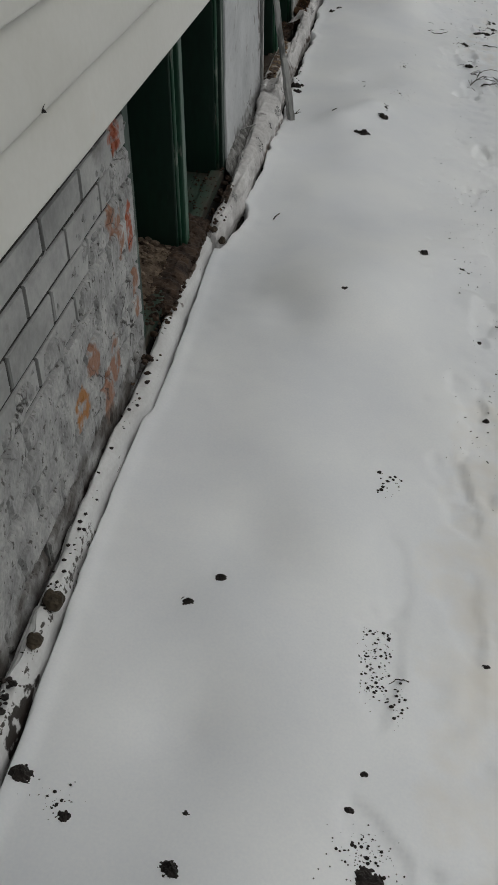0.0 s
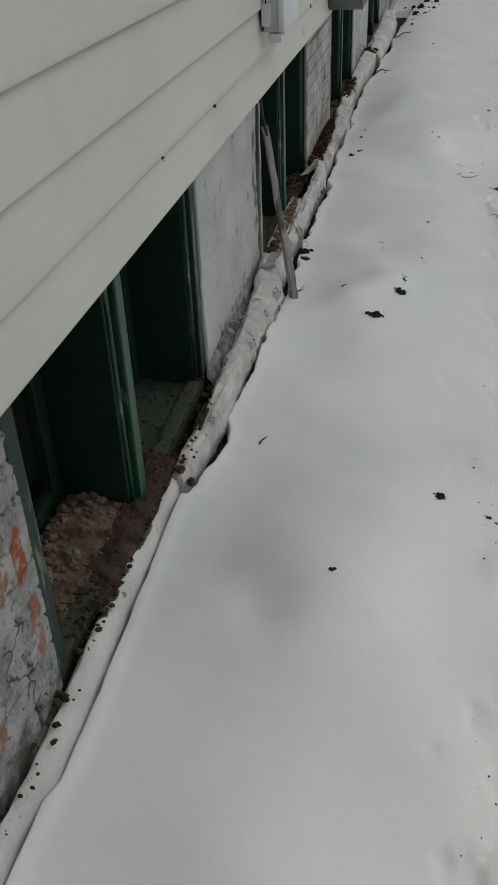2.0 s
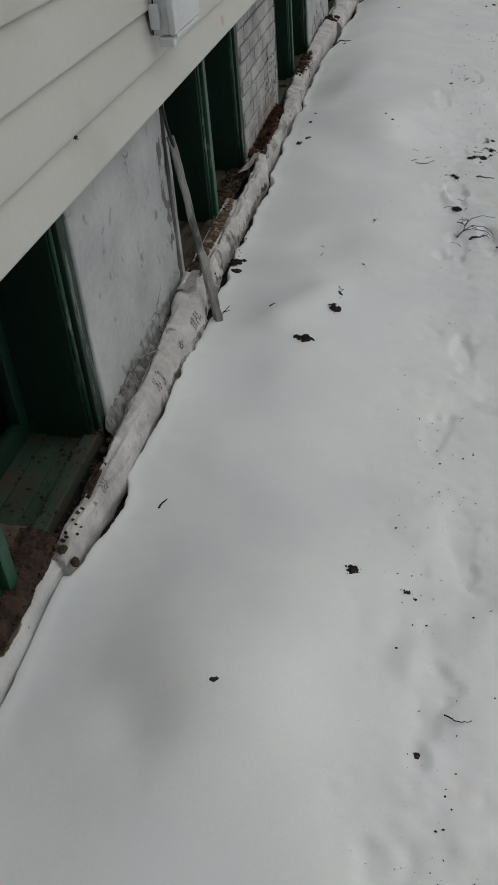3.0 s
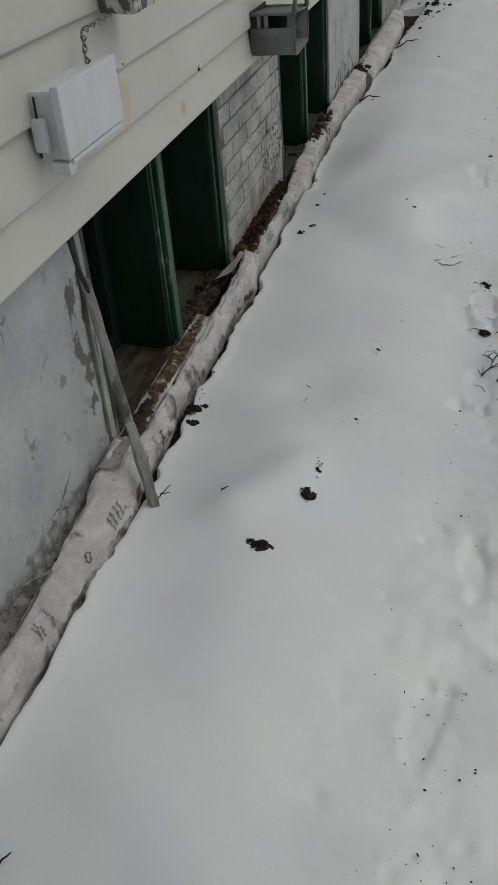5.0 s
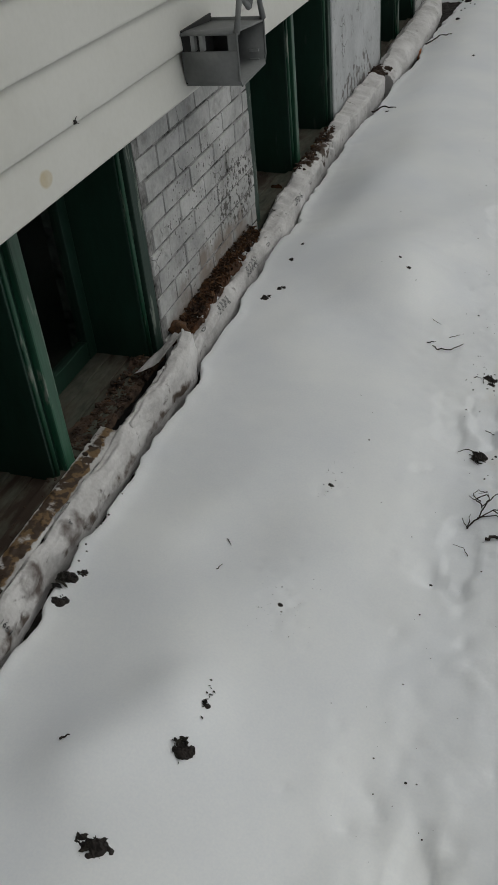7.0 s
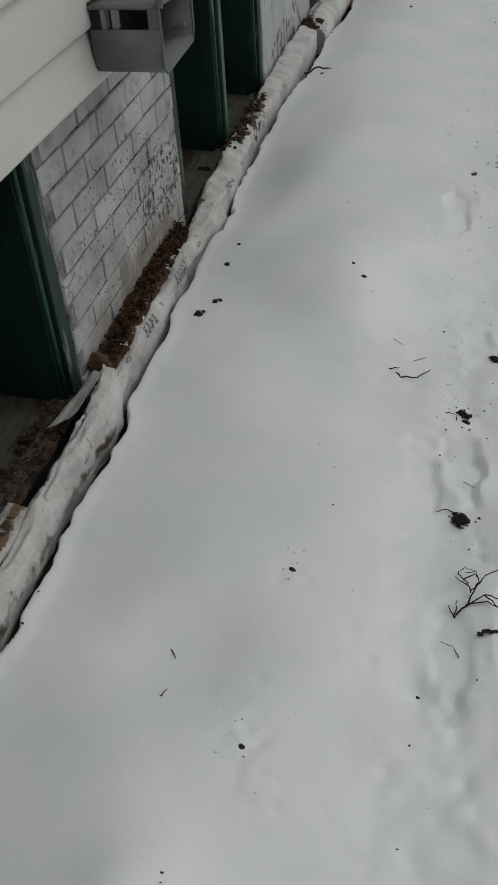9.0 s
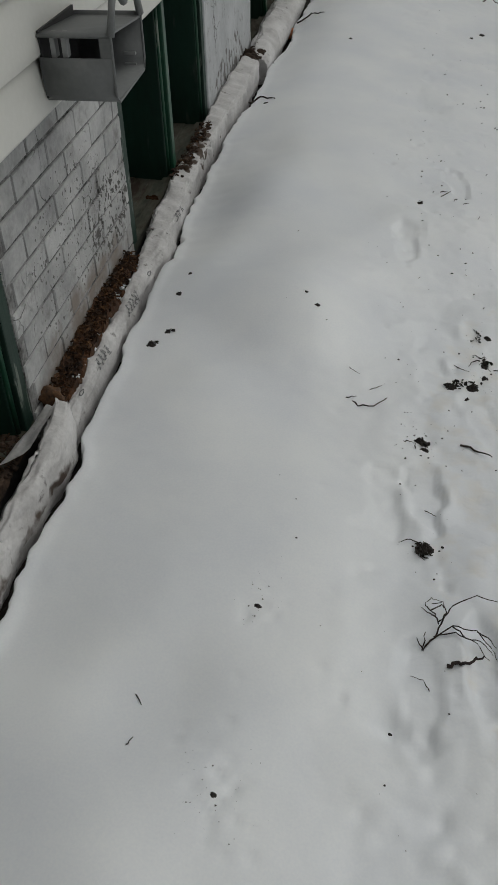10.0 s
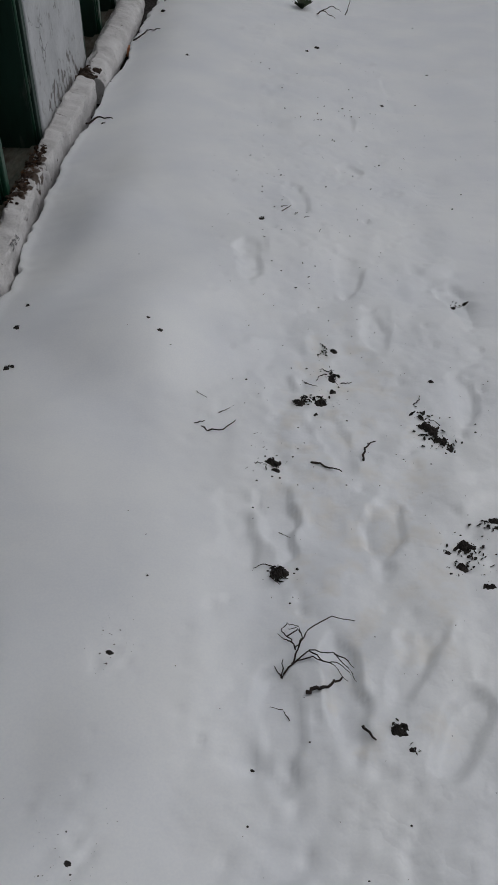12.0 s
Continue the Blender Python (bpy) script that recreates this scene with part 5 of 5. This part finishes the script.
bm = sheet(bmesh.new(), [(-.03, 0, 0), (.03, 0, .002), (.026, .02, .012), (-.026, .024, .016)], 0.002, 5.0, 6, 0.008)
bm.transform(Matrix.Translation((-.70, 7.72, SILL_Z + .012)))
tagged(part("dry_leaf", bm, RUST, None, "", True), "curled rusty dry leaf lying on the sill", "leaf")
bm = boxes(((-.004, -.045, -.002), (.004, .045, .002)), bevel=0.001)
bm.transform(Matrix.Translation((-.622, 4.02, .088)) @ Matrix.Rotation(radians(-38), 4, "Z"))
tagged(part("wood_splinter", roughen(bm, 0.002, 30), LATH), "pale wood splinter lying on the sack", "splinter")

# ---- leaning lath ----
lath = thing("wooden_lath", "grey weathered wooden lath leaning against the wall", "stick", (-.478, 4.49, -.03))


def plank(foot, top, wide, thick, mat, name, label=""):
    foot, top = Vector(foot), Vector(top)
    way = (top - foot).normalized()
    side = Vector((0.8, 0.6, 0)).normalized()
    side = (side - way * side.dot(way)).normalized()
    out = way.cross(side)
    bm = bmesh.new()
    rings, n = [], 24
    for i in range(n + 1):
        p = foot.lerp(top, i / n) + side * 0.004 * noise.noise(Vector((i * .4, 1, wide * 50))) + out * 0.004 * noise.noise(Vector((i * .4, 5, 0)))
        w = wide * (1 + 0.10 * noise.noise(Vector((i * .6, 3, thick * 90))))
        rings.append([bm.verts.new(p + side * w * a / 2 + out * thick * b / 2) for a, b in ((-1, -.7), (-.8, -1), (.8, -1), (1, -.7), (1, .7), (.8, 1), (-.8, 1), (-1, .7))])
    for r0, r1 in zip(rings, rings[1:]):
        for j in range(8):
            bm.faces.new((r0[j], r0[(j + 1) % 8], r1[(j + 1) % 8], r1[j]))
    bm.faces.new(rings[0][::-1]), bm.faces.new(rings[-1])
    bmesh.ops.recalc_face_normals(bm, faces=bm.faces)
    part(name, bm, mat, lath, label)


plank((-.478, 4.510, -.045), (-.607, 4.585, .70), .028, .015, LATH, "lath_board")
plank((-.466, 4.500, -.045), (-.520, 4.530, .26), .029, .011, LATH, "splint", "short lower splint")
bm = tube(bmesh.new(), [(-.600, 4.580, .66), (-.612, 4.572, .74), (-.618, 4.565, .80), (-.625, 4.555, .88)], [.007, .006, .007, .006], 7)
part("rod", roughen(bm, 0.003, 40), GREY_DARK, lath, "dark thin upper rod")

# ---- white box, wires and bracket on the siding ----
box_thing = thing("junction_box", "white plastic electrical box fixed to the siding", "electrical box", (-.54, 4.6, 1.16))
part("box_body", boxes(((-.582, 4.43, 1.078), (-.515, 4.735, 1.235)), bevel=0.008), WHITE_BOX, box_thing)
part("lid", boxes(((-.513, 4.405, 1.085), (-.490, 4.757, 1.25)), bevel=0.007), WHITE_BOX, box_thing)
part("lower_lip", boxes(((-.513, 4.43, 1.070), (-.492, 4.742, 1.083)), bevel=0.004), WHITE_BOX, box_thing)
part("side_housing", boxes(((-.578, 4.405, 1.10), (-.54, 4.429, 1.18)), bevel=0.012), WHITE_BOX, box_thing)
part("cable_loop", tube(bmesh.new(), [(-.565, 4.425, 1.225), (-.56, 4.415, 1.19), (-.562, 4.418, 1.15), (-.57, 4.41, 1.12), (-.575, 4.43, 1.085)], [.003] * 5, 6), TWIG, box_thing, "thin dark cable loop", True)
part("foot_tab", boxes(((-.555, 4.415, 1.045), (-.50, 4.455, 1.077)), bevel=0.008), WHITE_BOX, box_thing)

post = thing("bracket_post", "square wooden bracket with peeling white paint on the siding", "bracket", (-.52, 4.93, 1.32))
bm = boxes(((-.572, 4.89, 1.315), (-.475, 5.05, 1.95)), bevel=0.004)
bmesh.ops.subdivide_edges(bm, edges=bm.edges, cuts=6, use_grid_fill=True)
part("post_body", roughen(bm, 0.006, 18), PEELING, post)
wires = thing("twisted_cable", "twisted paint-flecked cable from the bracket to the box", "cable", (-.52, 4.75, 1.3))
for k in range(2):
    pts = []
    for i in range(26):
        s = i / 25
        p = Vector((-.55, 4.92, 1.315)).lerp(Vector((-.545, 4.70, 1.31)), min(1, s * 1.6)) if s < .62 else Vector((-.545, 4.70, 1.31)).lerp(Vector((-.54, 4.70, 1.225)), (s - .62) / .38)
        pts.append(p + Vector((.006 * math.cos(i * 1.1 + k * 3.14), .005 * math.sin(i * .8), .006 * math.sin(i * 1.1 + k * 3.14))))
    part("strand", tube(bmesh.new(), pts, [.0032] * len(pts), 6), WIRE, wires, "", True)

# small torn tags and insects of dirt caught in the siding laps
for y, z, s in ((1.43, 1.005, .010), (3.62, 1.0, .012), (3.05, 1.003, .009), (5.68, 1.006, .013), (4.95, 1.166, .007), (5.0, 1.17, .006), (4.62, 1.04, .008)):
    bm = lump(bmesh.new(), (-.576, y, z), s * .6, y, .6, .8, 2)
    s *= 0.7
    for a in range(2):
        d = Vector((.3, math.cos(a * 1.7 + y), math.sin(a * 1.7 + y))) * s
        tube(bm, [Vector((-.576, y, z)), Vector((-.576, y, z)) + d, Vector((-.574, y, z)) + d * 1.6], [s * .2, s * .12, s * .05], 5)
    tagged(part("debris_tuft", bm, SOIL), "tiny dark tuft of debris caught in the siding", "debris", "debris on the siding")

# ---- grey housing on the siding ----
hood = thing("vent_hood", "grey plastic open-ended hood with a slotted side on the siding", "vent hood", (-.48, 6.58, .88))
XA, XB, YA, YB, ZA, ZB = -.578, -.385, 6.44, 6.73, .885, 1.10
th = 0.006
def bent_panel(points, x0, x1, thick):
    """A plate bent along the line of (y, z) points, running from x0 to x1."""
    bm = bmesh.new()
    rows = [(bm.verts.new((x0, y, z)), bm.verts.new((x1, y, z))) for y, z in points]
    for a, b in zip(rows, rows[1:]):
        bm.faces.new((a[0], a[1], b[1], b[0])).smooth = True
    bmesh.ops.recalc_face_normals(bm, faces=bm.faces)
    bmesh.ops.solidify(bm, geom=bm.faces[:], thickness=thick)
    return bm


trough = [(YA, .998), (YA, .96), (YA + .002, .93), (YA + .006, .905), (YA + .016, ZA + .004), (YA + .03, ZA), (YB - .03, ZA + .012), (YB - .008, ZA + .022), (YB, ZA + .04), (YB, 1.045)]
part("trough", bent_panel(trough, XA, XB, th), GREY_PLASTIC, hood)
part("upper_panel", bent_panel([(YA, 1.048), (YA + .004, 1.054), (YA + .02, 1.056), (YB - .003, 1.035)], XA, XB, th), GREY_PLASTIC, hood)
part("end_web", boxes(((-.415, YA, .999), (XB, YA + th, 1.047))), GREY_PLASTIC, hood)
# Dark plate added so the inside of the hood looks shaded.
part("inner_shade_plate", boxes(((XA, YA + .008, ZA + .012), (XA + .006, YB - .008, 1.06))), GREY_DARK, hood, "added dark plate standing in for shade inside the hood")
part("rolled_rim", tube(bmesh.new(), [(XB, YA + .003, 1.06), (XB, YA + .003, ZA + .02), (XB, YA + .02, ZA + .003), (XB, YB - .02, ZA + .012), (XB, YB - .003, ZA + .04), (XB, YB - .003, 1.045)], [.004] * 6, 8), GREY_PLASTIC, hood)
for k, (a, b) in enumerate((((-.385, 6.445, 1.05), (-.385, 6.505, 1.15)), ((-.385, 6.505, 1.15), (-.39, 6.515, 1.40)), ((-.385, 6.725, 1.04), (-.385, 6.665, 1.17)), ((-.385, 6.665, 1.17), (-.39, 6.655, 1.40)),
                           ((-.385, 6.505, 1.15), (-.385, 6.585, 1.10)), ((-.385, 6.665, 1.17), (-.385, 6.585, 1.10)), ((-.387, 6.51, 1.26), (-.387, 6.66, 1.26)), ((-.387, 6.585, 1.10), (-.39, 6.585, 1.40)))):
    part("strap", tube(bmesh.new(), [a, Vector(a).lerp(Vector(b), .5), b], [.011, .009, .011], 8), GREY_PLASTIC, hood, "", True)
for z in (.905, .935):
    part("clip", boxes(((-.44, 6.71, z), (-.405, 6.722, z + .008)), bevel=0.002), GREY_PALE, hood, "pale clip")
for x in (-.55, -.52):
    part("rib", boxes(((x, 6.455, .995), (x + .014, 6.48, 1.055)), bevel=0.002), GREY_PALE, hood, "pale rib inside the slot")

# ---- bricks of the piers, each one a piece of the wall ----
brick_cache = {}


def brick_mesh(length, variant, mat):
    key = (round(length, 3), variant, mat.name)
    if key not in brick_cache:
        rnd = random.Random(hash_of(length, variant))
        gap = 0.0075 if mat is BRICK_OLD else JOINT
        L, H = (length - gap) / 2, (COURSE - gap) / 2
        bm = bmesh.new()
        back = [bm.verts.new((-0.012, sy * L, sz * H)) for sy, sz in ((-1, -1), (1, -1), (1, 1), (-1, 1))]
        rim = [bm.verts.new((-0.003 + rnd.uniform(-.001, .001), sy * (L - rnd.uniform(0, .003)), sz * (H - rnd.uniform(0, .003)))) for sy, sz in ((-1, -1), (1, -1), (1, 1), (-1, 1))]
        face = [bm.verts.new((rnd.uniform(-.0015, .0012), sy * (L - rnd.uniform(.002, .007)), sz * (H - rnd.uniform(.002, .006)))) for sy, sz in ((-1, -1), (1, -1), (1, 1), (-1, 1))]
        for a, b in ((back, rim), (rim, face)):
            for i in range(4):
                bm.faces.new((a[i], a[(i + 1) % 4], b[(i + 1) % 4], b[i]))
        bm.faces.new(face), bm.faces.new(back[::-1])
        brick_cache[key] = finish(bm, "brick", mat)
    return brick_cache[key]


def hash_of(length, variant):
    return int(length * 1000) * 31 + variant


def brick_pier(y0, y1, phase, mat, seed, bed):
    rnd = random.Random(seed)
    for row in range(-2, 11):
        z = bed - COURSE * row + COURSE / 2
        start = phase + (LONG / 2 if row % 2 else 0)
        y = start - LONG * math.ceil((start - y0) / LONG)
        while y < y1:
            a, b = max(y, y0), min(y + LONG, y1)
            if b - a > 0.04:
                ob = new("brick", brick_mesh(b - a, rnd.randrange(5), mat))
                ob.parent = wall
                ob.location = (FACE + rnd.uniform(-.002, .002), (a + b) / 2, z + rnd.uniform(-.0015, .0015))
            y += LONG


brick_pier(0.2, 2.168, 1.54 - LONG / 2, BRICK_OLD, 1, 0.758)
brick_pier(6.152, 7.278, 6.70, BRICK_WHITE, 2, 0.742)
brick_pier(11.722, 13.4, 11.8, BRICK_WHITE, 3, 0.75)
